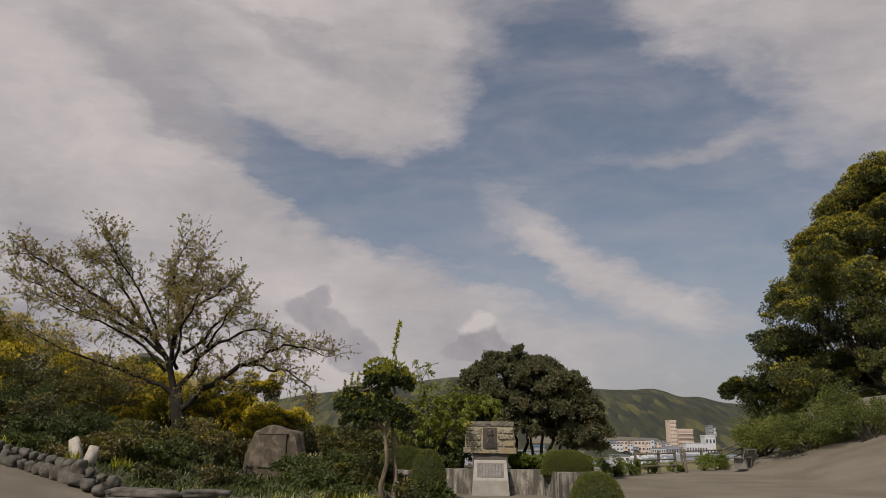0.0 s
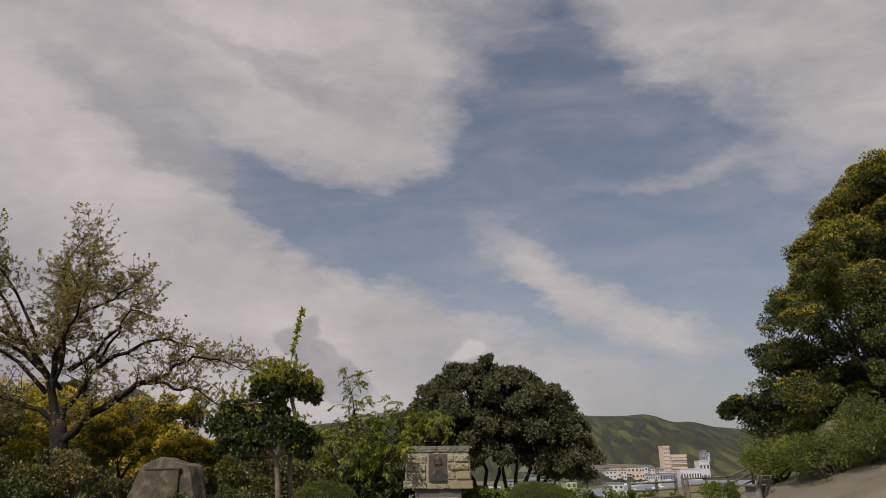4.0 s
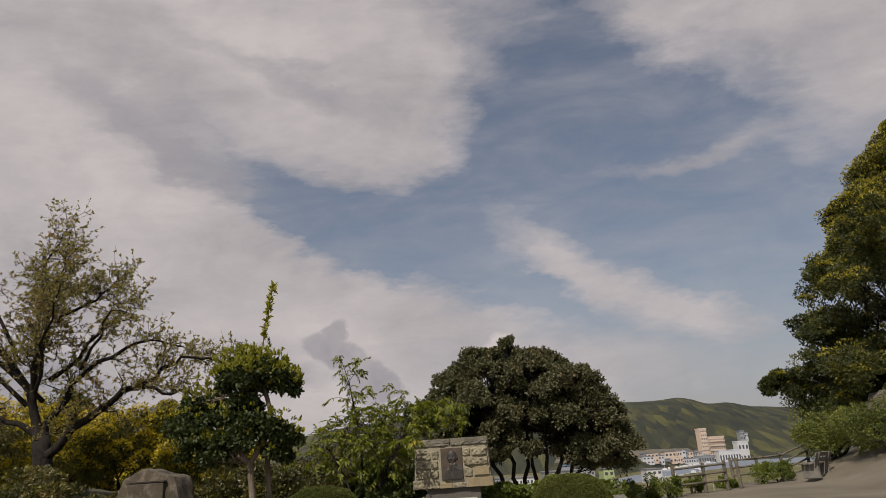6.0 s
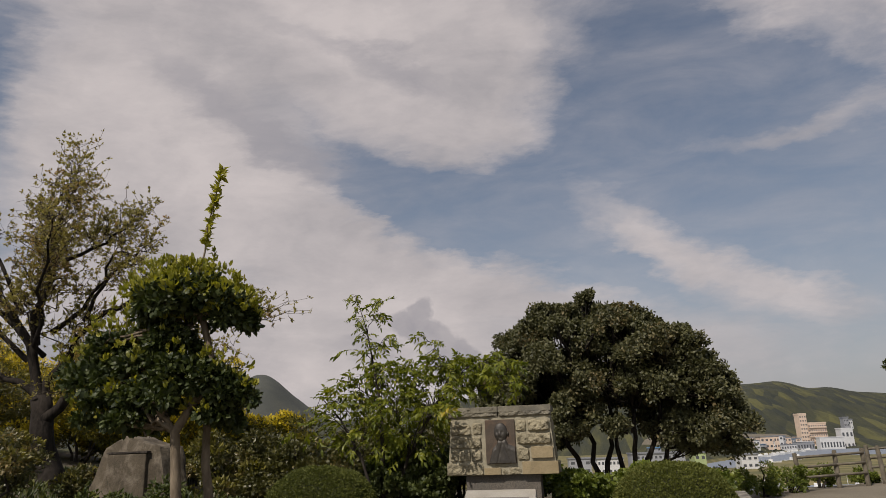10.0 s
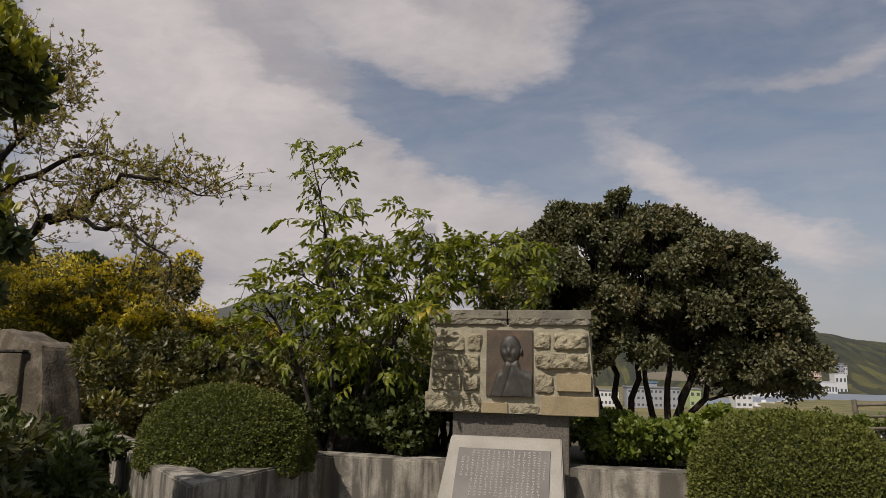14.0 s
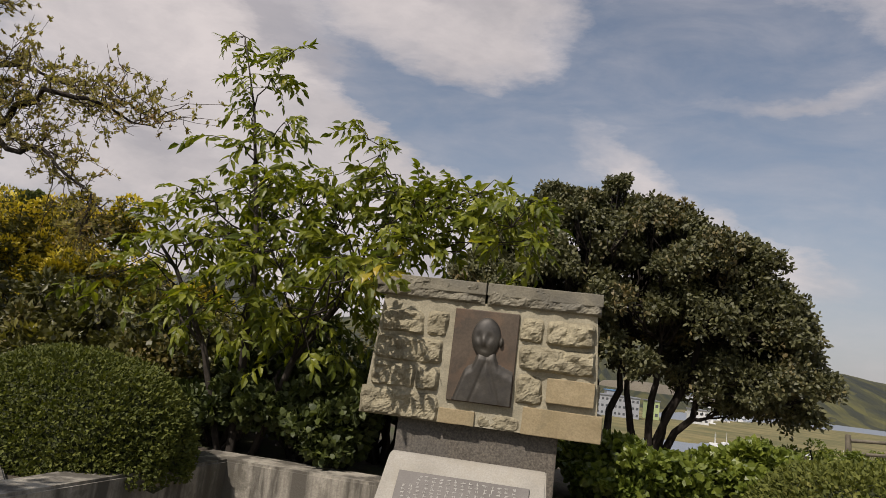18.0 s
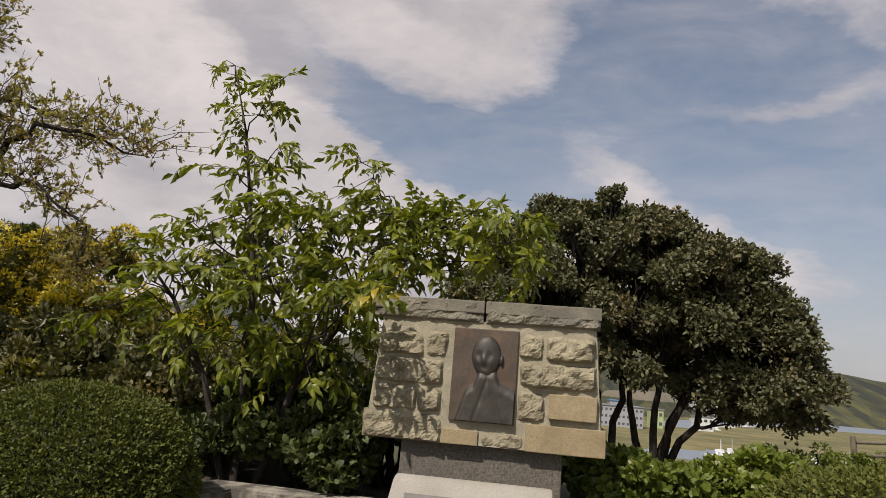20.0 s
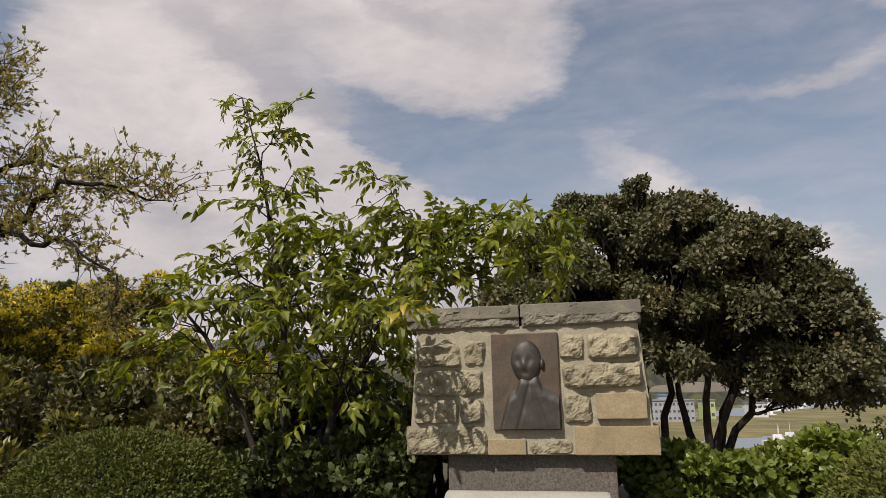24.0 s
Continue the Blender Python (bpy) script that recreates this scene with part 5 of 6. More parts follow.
def build_thicket():
    rng = np.random.default_rng(101)
    rows = [
        # x, y, height, half width, kind
        (-27, 12, 6.8, 3.0, 1), (-23.5, 13, 6.0, 2.6, 0), (-24, 17, 6.6, 2.6, 2), (-20.5, 15, 5.0, 2.2, 2), (-18.0, 12.5, 3.9, 2.0, 0), (-15.2, 15, 4.5, 2.1, 0), (-12.2, 14.5, 3.5, 1.7, 0), (-12.5, 18, 3.6, 2.0, 1), (-9.4, 13.2, 2.7, 1.3, 0), (-7, 18, 3.2, 2.0, 1), (-4.5, 17, 3.0, 2.0, 1),
        (-22, 7, 4.2, 2.2, 0), (-18.5, 8, 3.0, 1.9, 1), (-16, 8.5, 2.6, 1.8, 1), (-13.5, 9.0, 2.9, 1.7, 0), (-11.2, 9.4, 3.4, 1.5, 0), (-9.3, 8.5, 2.4, 1.2, 0), (-6.8, 9, 2.1, 1.5, 1), (-5, 8, 2.0, 1.3, 1), (-3, 9, 2.3, 1.4, 1),
    ]
    front = [(-17.5, 3.0, 1.9, 1.3, 0), (-15.5, 1.8, 1.6, 1.1, 3), (-13.8, 1.2, 1.5, 1.1, 1), (-12.2, 0.6, 1.4, 1.0, 3), (-10.6, 0.4, 1.3, 1.0, 1), (-9.2, 1.4, 1.6, 1.0, 1), (-8.6, -1.2, 1.1, 0.8, 3), (-7.6, 3.6, 1.5, 1.0, 1), (-4.9, 2.8, 1.6, 0.9, 3), (-4.3, 2.2, 2.0, 0.8, 1), (-3.7, 3.3, 2.0, 0.8, 1), (-4.9, -0.2, 1.0, 0.7, 3), (-4.0, -1.6, 0.9, 0.6, 3), (-9.9, -2.2, 0.9, 0.8, 1), (-3.0, -1.5, 0.75, 0.5, 3), (-2.6, -2.0, 0.62, 0.42, 3), (-3.6, -0.9, 0.85, 0.5, 3), (-4.3, -0.6, 0.9, 0.6, 1)]
    kinds = ((LEAF_YELLOW, "evergreen shrub covered in golden yellow new leaves"), (LEAF_WILD, "tangled olive-green thicket shrub"), (LEAF_DRY, "bare brownish shrub with few leaves"), (LEAF_GARDEN, "leafy dark green garden shrub"))
    for k, (x, y, h, w, kind) in enumerate(rows + front):
        clumps = [((x, y, h * 0.6), (w * 0.7, w * 0.6, h * 0.3))] + [((x + rng.normal() * w * 0.5, y + rng.normal() * 0.6, h * rng.uniform(0.2, 0.8)), (w * 0.5, w * 0.45, h * 0.2)) for _ in range(6 if w < 2 else 13)]
        mat, label = kinds[kind]
        gold = {0: (LEAF_GOLD, 0.9), 1: (LEAF_OLIVE, 0.3)}.get(kind, (None, 0))
        mass("thicket_shrub", label, "shrub", 120 + k, clumps, 0.10 if y > 5 else 0.08, 260 if kind == 0 else 150, mat, 11 if kind == 0 else 8, 0.45, 0.1, "thicket behind the garden", bright=gold[0], share=gold[1])
    crown = [((-18.6, 17.0, 5.3), (1.0, 1.0, 0.8))] + [((-18.6 + rng.normal() * 0.5, 17.0 + rng.normal() * 0.4, rng.uniform(4.5, 5.8)), (0.5, 0.5, 0.4)) for _ in range(8)]
    mass("round_tree", "small dark round-headed evergreen tree above the thicket", "tree", 119, crown, 0.12, 200, LEAF_GARDEN, 8, 0.45)
    for k, (x, y, h, w) in enumerate([(-3.3, 1.3, 0.95, 0.7), (-4.2, 1.9, 1.0, 0.8), (-2.6, 1.9, 1.0, 0.8), (-1.6, 1.7, 0.95, 0.7), (-0.8, 1.2, 0.85, 0.6), (-1.3, 0.75, 0.62, 0.5), (-2.0, 0.85, 0.66, 0.55), (-2.7, 0.95, 0.7, 0.5), (-0.95, 0.6, 0.5, 0.32), (0.7, 1.1, 0.46, 0.45), (1.25, 0.9, 0.42, 0.45), (1.85, 1.1, 0.58, 0.32), (2.45, 1.0, 0.40, 0.4), (2.0, 1.9, 0.36, 0.55), (0.95, 0.6, 0.36, 0.3), (0.2, 1.6, 0.75, 0.6)]):
        clumps = [((x, y, h * 0.6), (w * 0.8, w * 0.7, h * 0.35))] + [((x + rng.normal() * w * 0.4, y + rng.normal() * 0.25, h * rng.uniform(0.35, 0.85)), (w * 0.5, w * 0.5, h * 0.25)) for _ in range(4)]
        mass("bed_shrub", "leafy green shrub in the bed behind the monument", "shrub", 150 + k, clumps, 0.06, 170, LEAF_SHRUB if x > 0 else LEAF_WILD if x < -2.4 else LEAF_GARDEN, 7, 0.45, -0.1, "shrubs in the bed", lift=0.6, wide=0.62, full=True)


build_thicket()


def build_boulder():
    at = (-6.5, 1.9, 0.0)
    stone = thing("memorial_boulder", at, -17)
    tagged(stone, "upright grey-brown memorial boulder with a recessed panel", "boulder")
    bm = box_bm(-1.0, 1.0, -0.30, 0.34, 0.0, 1.0, 0.04, 0, 0, 9)
    for v in bm.verts:
        x, y, z = v.co
        height = 1.72 + 0.14 * math.exp(-((x + 0.15) / 0.5) ** 2) - 0.18 * max(0, abs(x) - 0.75)
        p = Vector((x * (1.06 - 0.36 * z ** 1.6) - 0.02, y * (1 - 0.25 * z), z * height - 0.06))
        v.co = p + noise.noise_vector(p * 1.6) * 0.06 + noise.noise_vector(p * 5) * 0.03 + noise.noise_vector(p * 13) * 0.012
    part("rock", bm, BOULDER, stone, smooth=True)
    part("panel", box_bm(-0.48, 0.50, -0.325, -0.2, 0.55, 1.50, 0.02, 0.012, 4, 3), BOULDER, stone, "smooth pale panel face")
    # no groove is cut: a thin dark strip paints its shade
    part("lintel_groove", box_bm(-0.50, 0.52, -0.332, -0.25, 1.51, 1.54, 0.004, 0.006, 7, 2), BARK_DARK, stone, "thin dark strip painting the shade of a groove")


build_boulder()


# ---------------------------------------------------------------- garden stones, stumps and small plants
EDGE_X = [-40, -15.0, -13.0, -10.6, -8.9, -7.6, -5.0, -3.6, -2.5, -1.9]
EDGE_Y = [4.0, -2.6, -3.3, -4.3, -5.0, -5.5, -5.8, -5.2, -4.0, -2.2]


def build_garden_soil():
    xs, ys = np.arange(-30, -1.85, 0.25), np.arange(-6.5, 22, 0.25)
    gx, gy = np.meshgrid(xs, ys)
    lip = np.interp(gx, EDGE_X, EDGE_Y)
    gz = ground_z(gx, gy) + 0.06 + 0.16 * ease(0.1, 0.8, gy - lip) - 0.3 * (gy < lip + 0.05)
    gz += np.array([[0.05 * noise.noise(Vector((x * 1.7, y * 1.7, 0))) for x in xs] for y in ys])
    w = len(xs)
    i = (np.arange(len(ys) - 1)[:, None] * w + np.arange(w - 1)).ravel()
    ob = mesh_object("ground_garden", np.stack([gx, gy, gz], -1).reshape(-1, 3), np.stack([i, i + 1, i + w + 1, i + w], 1), SOIL, smooth=True)
    tagged(ob, "dark planted soil of the garden behind the edging", "ground", kind="structure")
    rng = np.random.default_rng(299)
    x, y = rng.uniform(-22, -2.2, 26000), rng.uniform(-6, 7, 26000)
    keep = y > np.interp(x, EDGE_X, EDGE_Y) + 0.25
    x, y = x[keep], y[keep]
    lip = np.interp(x, EDGE_X, EDGE_Y)
    z = ground_z(x, y) + 0.06 + 0.16 * ease(0.1, 0.8, y - lip)
    way = rng.normal(size=(len(x), 3)) * 0.6 + (0, 0, 1)
    v, f = leaves(np.stack([x, y, z], 1), way, 0.16, 0.05, rng)
    cover = mesh_object("ground_cover", v, f, LEAF_GARDEN)
    tagged(cover, "low green leaves covering the garden soil", "plants", kind="stuff")


build_garden_soil()


def rock_bm(radii, seed, flat=0.0):
    bm = bmesh.new()
    bmesh.ops.create_icosphere(bm, subdivisions=3, radius=1.0)
    off = Vector((seed * 3.1, seed * 1.7, seed * 0.9))
    for v in bm.verts:
        d = v.co.copy()
        d = Vector([math.copysign(abs(c) ** 0.75, c) for c in d])
        d *= 1 + 0.38 * noise.noise(v.co * 1.3 + off) + 0.12 * noise.noise(v.co * 3.5 + off)
        v.co = Vector((d.x * radii[0], d.y * radii[1], d.z * radii[2]))
    return bm


def build_rock_edge():
    rng = np.random.default_rng(301)
    line = [(-15.0, -2.6), (-13.0, -3.3), (-10.6, -4.3), (-8.9, -5.0), (-7.6, -5.5)]
    pts = []
    for (x0, y0), (x1, y1) in zip(line, line[1:]):
        n = int(math.hypot(x1 - x0, y1 - y0) / 0.29)
        pts += [(x0 + (x1 - x0) * k / n, y0 + (y1 - y0) * k / n) for k in range(n)]
    for k, (x, y) in enumerate(pts):
        for course in range(2):
            r = rng.uniform(0.11, 0.20) * (1 if course == 0 else 0.85)
            dx, dy = (0.18, 0.0) if course == 0 else (0.0, 0.20)
            z = float(ground_z(x, y)) + (0.10 if course == 0 else 0.33)
            ob = part("edge_rock", rock_bm((r, r * rng.uniform(0.7, 1), r * rng.uniform(0.8, 1.15)), k * 2 + course), ROCK, smooth=True)
            ob.matrix_world = pose(x + dx * 0.5, y + dy, z, rng.uniform(-20, 20), rng.uniform(-20, 20), rng.uniform(0, 360))
            tagged(ob, "rounded grey stone in the garden edging", "rock", "garden edging stones")
    for k, (x, y, z, rx, ry, rz) in enumerate([(-6.9, -5.9, 0.34, 0.85, 0.3, 0.09), (-7.2, -5.95, 0.14, 0.5, 0.3, 0.16), (-6.2, -6.0, 0.13, 0.55, 0.3, 0.13), (-5.4, -5.8, 0.12, 0.5, 0.28, 0.12), (-5.8, -5.6, 0.32, 0.5, 0.25, 0.09)]):
        ob = part("flat_stone", rock_bm((rx, ry, rz), 90 + k), ROCK, smooth=True)
        ob.matrix_world = pose(x, y, z, 0, 0, k * 7 - 12)
        tagged(ob, "flat weathered stone stacked at the garden edge", "stone", "flat garden stones")


build_rock_edge()


def build_stumps():
    for k, (x, y, h, lean) in enumerate([(-9.95, -3.2, 0.62, -16), (-9.45, -3.4, 0.52, 14)]):
        z = float(ground_z(x, y)) + 0.25
        bm = bmesh.new()
        bmesh.ops.create_cone(bm, cap_ends=True, segments=14, radius1=0.17, radius2=0.11, depth=h)
        bmesh.ops.subdivide_edges(bm, edges=bm.edges[:], cuts=2)
        for v in bm.verts:
            v.co += noise.noise_vector(v.co * 5 + Vector((k * 7, 0, 0))) * 0.04
        ob = part("tree_stump", bm, PALE_WOOD, smooth=True)
        ob.matrix_world = pose(x, y, z + h * 0.35, 0, lean, 0)
        tagged(ob, "bleached pale tree stump leaning among the shrubs", "stump", "pale stumps")


build_stumps()


def build_log_edging():
    rng = np.random.default_rng(311)
    line = [(-8.2, 1.7), (-6.6, 1.0), (-5.2, 1.1), (-4.2, 1.0)]
    edging = tagged(thing("log_edging", (-6.2, 1.1, 0)), "row of short upright logs edging the bed before the boulder", "edging")
    for (x0, y0), (x1, y1) in zip(line, line[1:]):
        n = int(math.hypot(x1 - x0, y1 - y0) / 0.17)
        for k in range(n):
            x, y = x0 + (x1 - x0) * k / n, y0 + (y1 - y0) * k / n
            h = rng.uniform(0.30, 0.44)
            bm = bmesh.new()
            bmesh.ops.create_cone(bm, cap_ends=True, segments=10, radius1=0.075, radius2=0.07, depth=h)
            bmesh.ops.bevel(bm, geom=[e for e in bm.edges if all(v.co.z > 0 for v in e.verts)], offset=0.012, segments=1, affect="EDGES")
            ob = part("log", bm, FENCE, edging)
            ob.matrix_world = pose(x, y, h / 2 - 0.05 + float(ground_z(x, y)), rng.uniform(-4, 4), rng.uniform(-4, 4), 0)


build_log_edging()


def blade_clump(at, seed, count, length, width, mat, name, label, category, group):
    rng = np.random.default_rng(seed)
    verts, faces = [], []
    for k in range(count):
        a = rng.uniform(0, 2 * math.pi)
        lean = rng.uniform(0.15, 0.9)
        l = length * rng.uniform(0.6, 1.1)
        bx, by = rng.normal() * 0.08, rng.normal() * 0.08
        n0 = len(verts)
        for t in (0, 0.35, 0.7, 1.0):
            r = l * lean * t * t * 0.8
            z = l * (t - 0.35 * lean * t * t)
            w = width * (1 - t) ** 0.6 * 0.5
            cx, cy = bx + r * math.cos(a), by + r * math.sin(a)
            verts.append((cx - w * math.sin(a), cy + w * math.cos(a), z))
            verts.append((cx + w * math.sin(a), cy - w * math.cos(a), z))
        for q in range(3):
            i = n0 + q * 2
            faces.append((i, i + 1, i + 3, i + 2))
    ob = mesh_object(name, verts, faces, mat)
    ob.matrix_world = pose(*at)
    return tagged(ob, label, category, group)


rng1 = np.random.default_rng(321)
for k in range(30):
    x, y = rng1.uniform(-7.5, -2.4), rng1.uniform(-6.0, -3.6)
    blade_clump((x, y, float(ground_z(x, y))), 400 + k, 26, 0.42, 0.035, LEAF_IRIS if k % 2 else LEAF_SPROUT, "iris_plant", "clump of yellow-green sword-leaved plants", "plant", "iris clumps")
for k in range(12):
    x, y = rng1.uniform(-12.5, -8.0), rng1.uniform(-3.6, -2.0)
    blade_clump((x, y, float(ground_z(x, y)) + 0.2), 440 + k, 30, 0.4, 0.04, LEAF_SPROUT, "iris_plant", "clump of yellow-green sword-leaved plants", "plant", "iris clumps")
for k, (x, y, h, w) in enumerate([(-1.15, -6.6, 0.78, 0.5), (-1.5, -6.3, 0.7, 0.5), (-2.75, -1.9, 1.0, 0.4), (-3.2, -2.0, 0.95, 0.6), (-4.2, -2.8, 0.8, 0.6), (-2.5, -2.25, 0.70, 0.42), (-3.9, -1.2, 1.1, 0.6), (-2.9, -2.6, 0.85, 0.5), (-3.5, -1.5, 1.1, 0.55), (-3.0, -1.75, 0.95, 0.45), (-4.8, -1.6, 1.0, 0.6), (-2.2, -2.5, 0.5, 0.3), (-5.6, -3.4, 0.55, 0.5), (-6.6, -2.6, 0.8, 0.7), (-3.2, -4.2, 0.5, 0.4), (-7.8, -3.6, 0.7, 0.6), (-11.5, -2.6, 0.7, 0.7), (-13.5, -1.6, 0.8, 0.8), (-5.6, 0.2, 0.9, 0.6)]):
    mass("garden_plant", "low leafy green plant in the garden bed", "plant", 460 + k, [((x, y, h * 0.55), (w * 0.8, w * 0.7, h * 0.4)), ((x + 0.2, y - 0.1, h * 0.4), (w * 0.5, w * 0.5, h * 0.3))], 0.085, 170, (LEAF_GARDEN, LEAF_WILD)[k % 2], 8, 0.45, 0.1, "low garden plants")
for k, (x, y, h, w) in enumerate([(5.2, 9.9, 0.8, 0.5), (6.0, 10.7, 0.8, 0.5), (7.0, 11.9, 0.6, 0.4), (8.3, 12.6, 0.45, 0.35), (4.2, 8.6, 0.9, 0.6), (9.8, 13.4, 0.9, 0.6), (10.6, 13.9, 0.8, 0.6), (3.6, 6.6, 0.9, 0.6)]):
    mass("fence_shrub", "low yellow-green shrub growing along the fence", "shrub", 480 + k, [((x, y, h * 0.5), (w * 0.8, w * 0.7, h * 0.4)), ((x + 0.25, y, h * 0.45), (w * 0.5, w * 0.5, h * 0.35))], 0.07, 150, LEAF_SHRUB, 7, 0.45, 0.1, "shrubs along the fence")

# ---------------------------------------------------------------- fence and bench


def build_fence(points, rails, height, label):
    base = Vector((points[0][0], points[0][1], float(ground_z(*points[0]))))
    fence = tagged(thing("wooden_fence", base), label, "fence", "park fences")
    tops = []
    for k, (x, y) in enumerate(points):
        z = float(ground_z(x, y))
        bm = bmesh.new()
        bmesh.ops.create_cone(bm, cap_ends=True, segments=10, radius1=0.062, radius2=0.055, depth=height + 0.1)
        bmesh.ops.bevel(bm, geom=[e for e in bm.edges if all(v.co.z > 0 for v in e.verts)], offset=0.012, segments=2, affect="EDGES")
        post = part("post", bm, FENCE, fence)
        post.matrix_world = pose(x, y, z + height / 2 - 0.05, (k * 37 % 5) - 2, (k * 53 % 5) - 2, 0)
        tops.append(Vector((x, y, z)))
    for a, b in zip(tops, tops[1:]):
        for h in rails:
            v, f = tubes([[(a + Vector((0, -0.05, h * height)) - base, 0.036), (a.lerp(b, 0.5) + Vector((0, -0.05, h * height)) - base, 0.033), (b + Vector((0, -0.05, h * height)) - base, 0.036)]], 8)
            rail = mesh_object("rail", v, f, FENCE, fence, smooth=True)


build_fence([(6.3, 11.0), (7.35, 11.4), (8.1, 11.6)], (0.35, 0.62, 0.88), 0.95, "weathered brown log fence at the edge of the terrace")
build_fence([(8.62, 11.95)], (), 0.98, "single weathered fence post at the gap in the fence")
build_fence([(9.1, 14.2), (10.1, 14.5), (11.1, 14.8), (12.2, 15.1)], (0.35, 0.62, 0.88), 0.98, "weathered brown log fence behind the bench")


def build_bench():
    x, y = 11.35, 12.4
    z = float(ground_z(x, y))
    bench = tagged(thing("park_bench", (x, y, z), -130), "weathered grey stone and timber park bench beside the shrubs", "bench")
    for side in (-0.5, 0.5):
        bm = bmesh.new()
        prof = [(-0.30, 0.0), (0.26, 0.0), (0.20, 0.42), (0.36, 0.80), (0.28, 0.83), (0.12, 0.48), (-0.30, 0.45)]
        ring = [[bm.verts.new((side + dx, py, pz)) for py, pz in prof] for dx in (-0.07, 0.07)]
        for a in range(len(prof)):
            b = (a + 1) % len(prof)
            bm.faces.new((ring[0][a], ring[0][b], ring[1][b], ring[1][a]))
        bm.faces.new(ring[0][::-1])
        bm.faces.new(ring[1])
        bmesh.ops.recalc_face_normals(bm, faces=bm.faces[:])
        bmesh.ops.bevel(bm, geom=bm.edges[:], offset=0.012, segments=2, affect="EDGES")
        part("bench_leg", bm, BENCH, bench)
    for k in range(3):
        part("seat_plank", box_bm(-0.75, 0.75, -0.33 + k * 0.155, -0.19 + k * 0.155, 0.452, 0.50, 0.01, 0.004, k, 2), BENCH, bench)
    for k in range(2):
        bm = box_bm(-0.75, 0.75, 0.0, 0.045, -0.07, 0.07, 0.01, 0.004, 7 + k, 2)
        bmesh.ops.transform(bm, matrix=Matrix.Translation((0, 0.185 + k * 0.07, 0.60 + k * 0.17)) @ Matrix.Rotation(radians(-22), 4, "X"), verts=bm.verts[:])
        part("back_plank", bm, BENCH, bench)


build_bench()

# ---------------------------------------------------------------- town and harbour


def building(name, x0, x1, y, depth, top, wall, label, storeys, columns, roof=None, turn=0.0, base=None, balconies=False):
    cx = (x0 + x1) / 2
    z0 = float(ground_z(cx, y)) if base is None else base
    h = top - z0
    w = x1 - x0
    house = tagged(thing(name, (cx, y, z0), turn), label, "building", "harbour buildings")
    part("wall", box_bm(-w / 2, w / 2, 0, depth, -0.5, h, 0.05), wall, house)
    part("roof", box_bm(-w / 2 - 0.3, w / 2 + 0.3, -0.3, depth + 0.3, h, h + max(0.4, h * 0.05), 0.05), roof or ROOF_GREY, house)
    pane = None
    for r in range(storeys):
        zc = h * (r + 0.5) / storeys
        if balconies:
            part("balcony", box_bm(-w / 2 + 0.3, w / 2 - 0.3, -1.1, -0.02, zc - h / storeys * 0.42, zc - h / storeys * 0.12, 0.03), wall, house)
        for c in range(columns):
            xc = -w / 2 + w * (c + 0.5) / columns
            if pane is None:
                a, b = w / columns * 0.26, h / storeys * 0.18
                bm = box_bm(-a, a, -0.06, 0.1, -b, b, 0.02)
                ob = part("window", bm, WINDOW, house)
                pane = ob.data
            else:
                ob = new("window", pane)
                ob.parent = house
            ob.location = (xc, 0, zc)
    return house


building("hotel", 197, 204, 736, 10, 22.5, WALL_CREAM, "cream hotel tower on the far shore", 8, 3, WALL_CREAM, 12)
building("hotel", 204.5, 222, 740, 12, 14.0, WALL_CREAM, "long stepped cream hotel with balconies on the far shore", 6, 8, WALL_CREAM, 12, balconies=True)
building("warehouse", 205, 227, 712, 8, 0.8, WALL_WHITE, "long white waterside warehouse", 1, 8, WALL_WHITE, 10)
building("white_hall", 228, 239, 724, 10, 8.0, WALL_WHITE, "tall white plain hall by the water", 2, 3, WALL_WHITE, 10)
building("tower_block", 253, 258, 790, 8, 19, WALL_GREY, "grey and white tower block on the far shore", 7, 3, ROOF_GREY, 8)
building("tower_block", 259, 263, 795, 8, 17, WALL_WHITE, "slim white tower block on the far shore", 6, 2, ROOF_GREY, 8)
building("market_hall", 138, 162, 612, 10, -3.6, WALL_WHITE, "low white fish market hall with grey roof", 1, 10, ROOF_GREY, 24)
building("market_hall", 166, 192, 672, 10, -2.2, WALL_GREY, "low grey harbour shed by the quay", 1, 9, WALL_WHITE, 24)
building("office_block", 13.5, 31, 245, 12, -2.2, WALL_GREY, "pale grey three-storey block with rows of dark windows", 3, 12, ROOF_GREY, 4)
building("blue_roofed_hall", 21, 25, 262, 6, -0.6, WALL_GREY, "hall with a bright blue roof", 1, 4, ROOF_BLUE, 4)
building("office_block", 2, 11, 250, 12, -3.6, WALL_WHITE, "white low block with dark windows", 2, 7, ROOF_GREY, 4)
building("lime_house", 36, 40, 262, 8, -2.6, WALL_LIME, "small lime-green house beside the meadow", 2, 2, ROOF_GREY, 6)
building("house", 54, 60, 275, 8, -4.0, WALL_WHITE, "small white house by the shore", 2, 3, ROOF_GREY, 6)
building("house", -8, 0, 260, 8, -3.5, WALL_GREY, "small grey house behind the trees", 2, 3, ROOF_GREY, 6)
rng2 = np.random.default_rng(501)
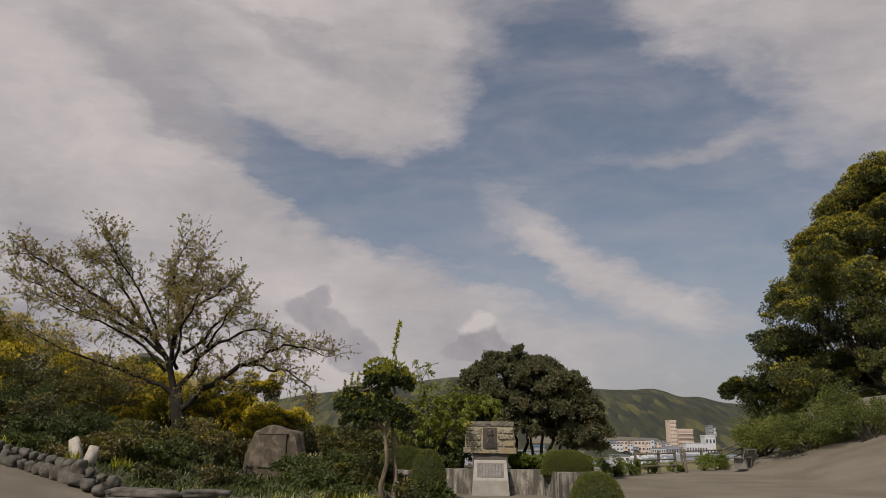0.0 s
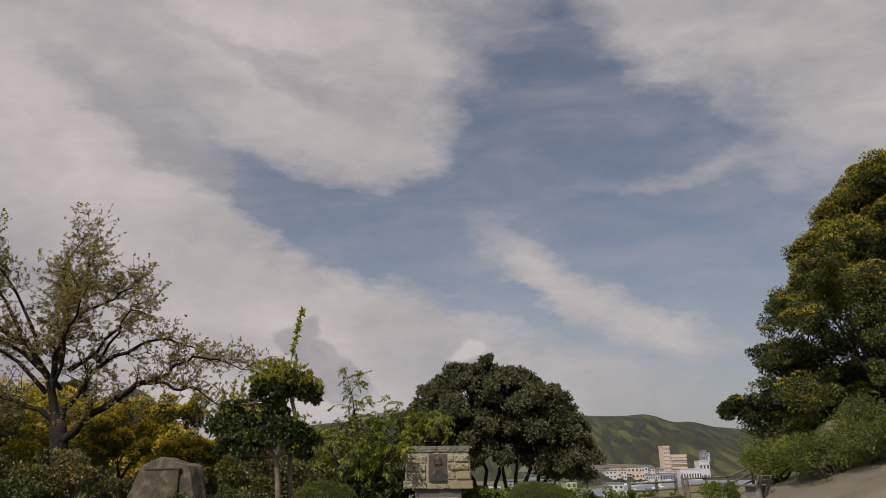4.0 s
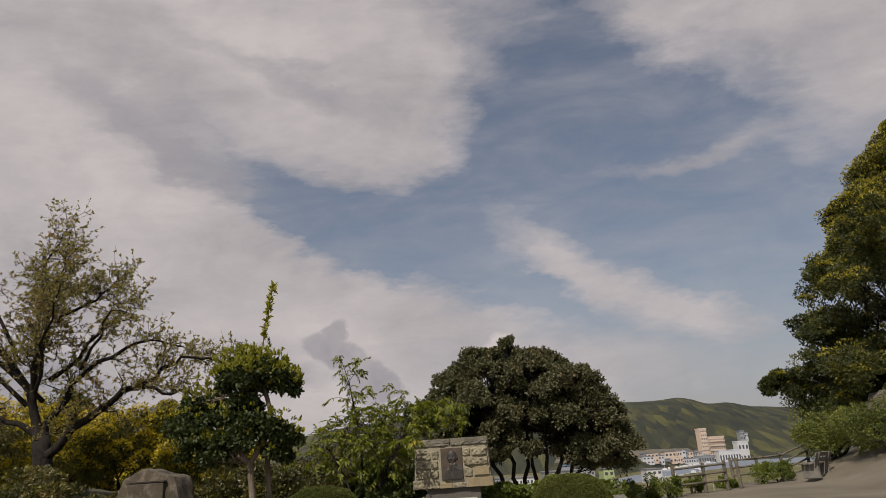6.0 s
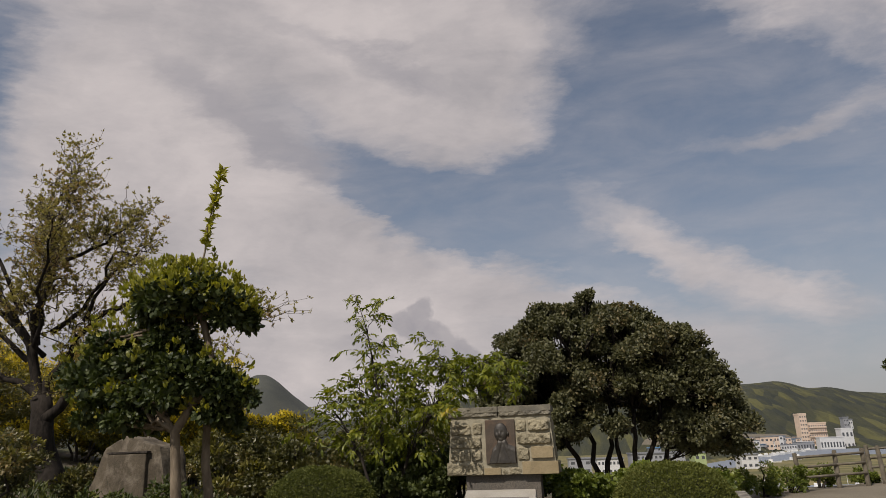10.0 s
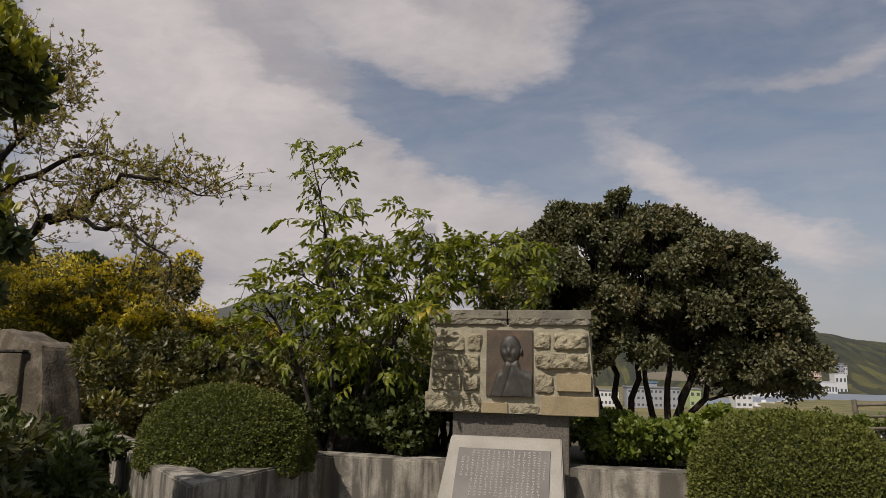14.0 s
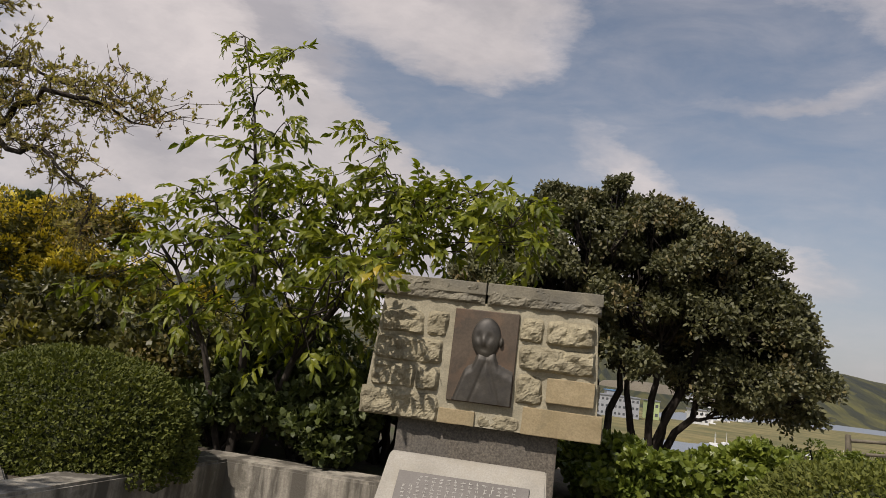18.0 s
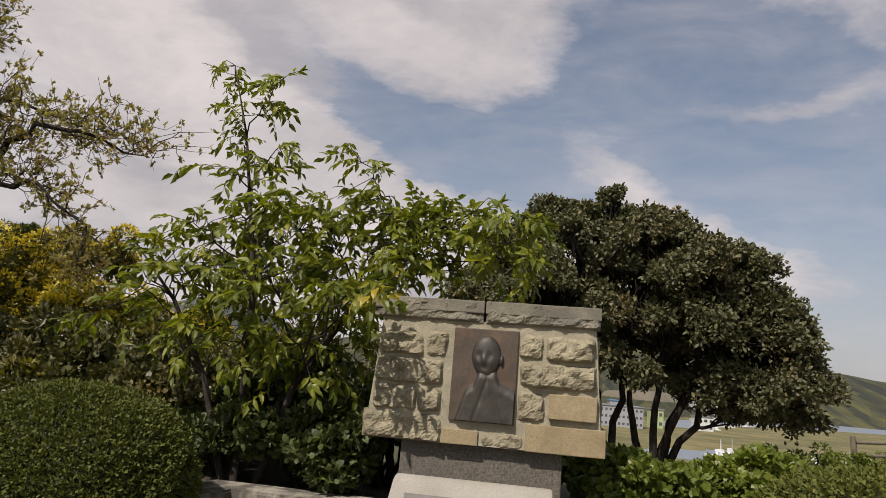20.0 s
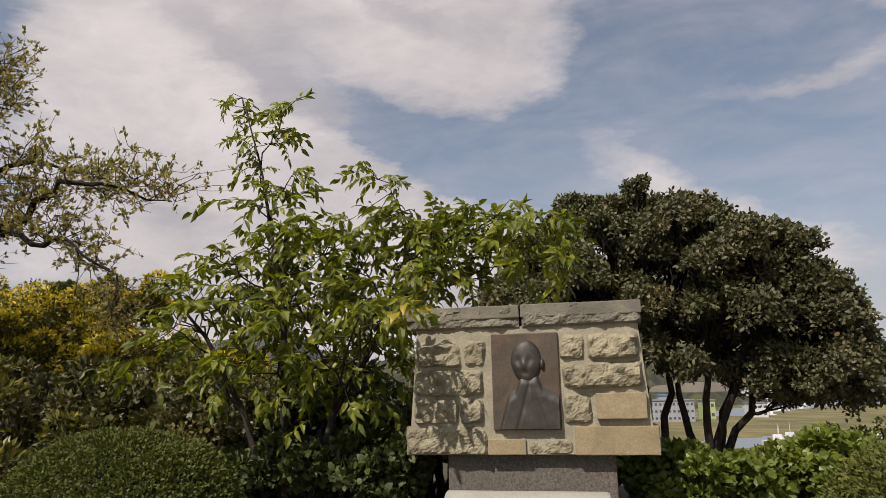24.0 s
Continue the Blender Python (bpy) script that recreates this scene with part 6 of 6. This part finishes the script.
for k in range(34):
    x = 92 + k * 6 + rng2.uniform(-3, 3)
    y = float(np.interp(x, [75, 185, 330], [436, 700, 1060])) + rng2.uniform(6, 30)
    building("house", x, x + rng2.uniform(6, 11), y, 8, SEA + rng2.uniform(6, 13), (WALL_WHITE, WALL_GREY, WALL_CREAM)[k % 3], "small harbour house on the far shore", 2, 3, (ROOF_GREY, ROOF_BLUE, ROOF_GREY)[k % 3], 12)


def build_boats():
    rng = np.random.default_rng(511)
    spots = [(32 + k * 3.2 + rng.uniform(-1, 1), 142 + (k * 7 % 5) * 3.5, rng.uniform(5, 7)) for k in range(12)]
    spots += [(66, 300, 8), (80, 345, 8), (96, 372, 9), (118, 452, 10), (70, 330, 7)]
    for k in range(14):
        x = 88 + k * 8
        spots.append((x, float(np.interp(x, [75, 185, 330], [420, 678, 1038])) - 4 - rng.uniform(0, 6), rng.uniform(8, 12)))
    for k, (x, y, l) in enumerate(spots):
        boat = tagged(thing("fishing_boat", (x, y, SEA), rng.uniform(-25, 25) + (90 if k % 3 == 0 else 0)), "white moored fishing boat with a small cabin", "boat", "moored boats")
        bm = bmesh.new()
        rings = []
        for t in (-0.5, -0.2, 0.2, 0.4, 0.5):
            wide = l * 0.15 * (1 - max(0, t) ** 2 * 3.6)
            rings.append([bm.verts.new((t * l, sy * max(wide, 0.03), sz)) for sy, sz in ((-0.6, -0.3), (-1, 0.8 + max(0, t) * 0.8), (1, 0.8 + max(0, t) * 0.8), (0.6, -0.3))])
        for a, b in zip(rings, rings[1:]):
            for q in range(4):
                bm.faces.new((a[q], a[(q + 1) % 4], b[(q + 1) % 4], b[q]))
        bm.faces.new(rings[0][::-1])
        bm.faces.new(rings[-1])
        bmesh.ops.recalc_face_normals(bm, faces=bm.faces[:])
        part("hull", bm, HULL, boat)
        part("cabin", box_bm(-0.20 * l, 0.05 * l, -0.07 * l, 0.07 * l, 0.75, 1.9, 0.08), HULL, boat)
        part("cabin_window", box_bm(0.05 * l - 0.02, 0.05 * l + 0.03, -0.06 * l, 0.06 * l, 1.3, 1.7, 0.01), WINDOW, boat)
        v, f = tubes([[((-0.05 * l, 0, 1.8), 0.05), ((-0.05 * l, 0, 4.0), 0.03)]], 6)
        mesh_object("mast", v, f, HULL, boat)


build_boats()
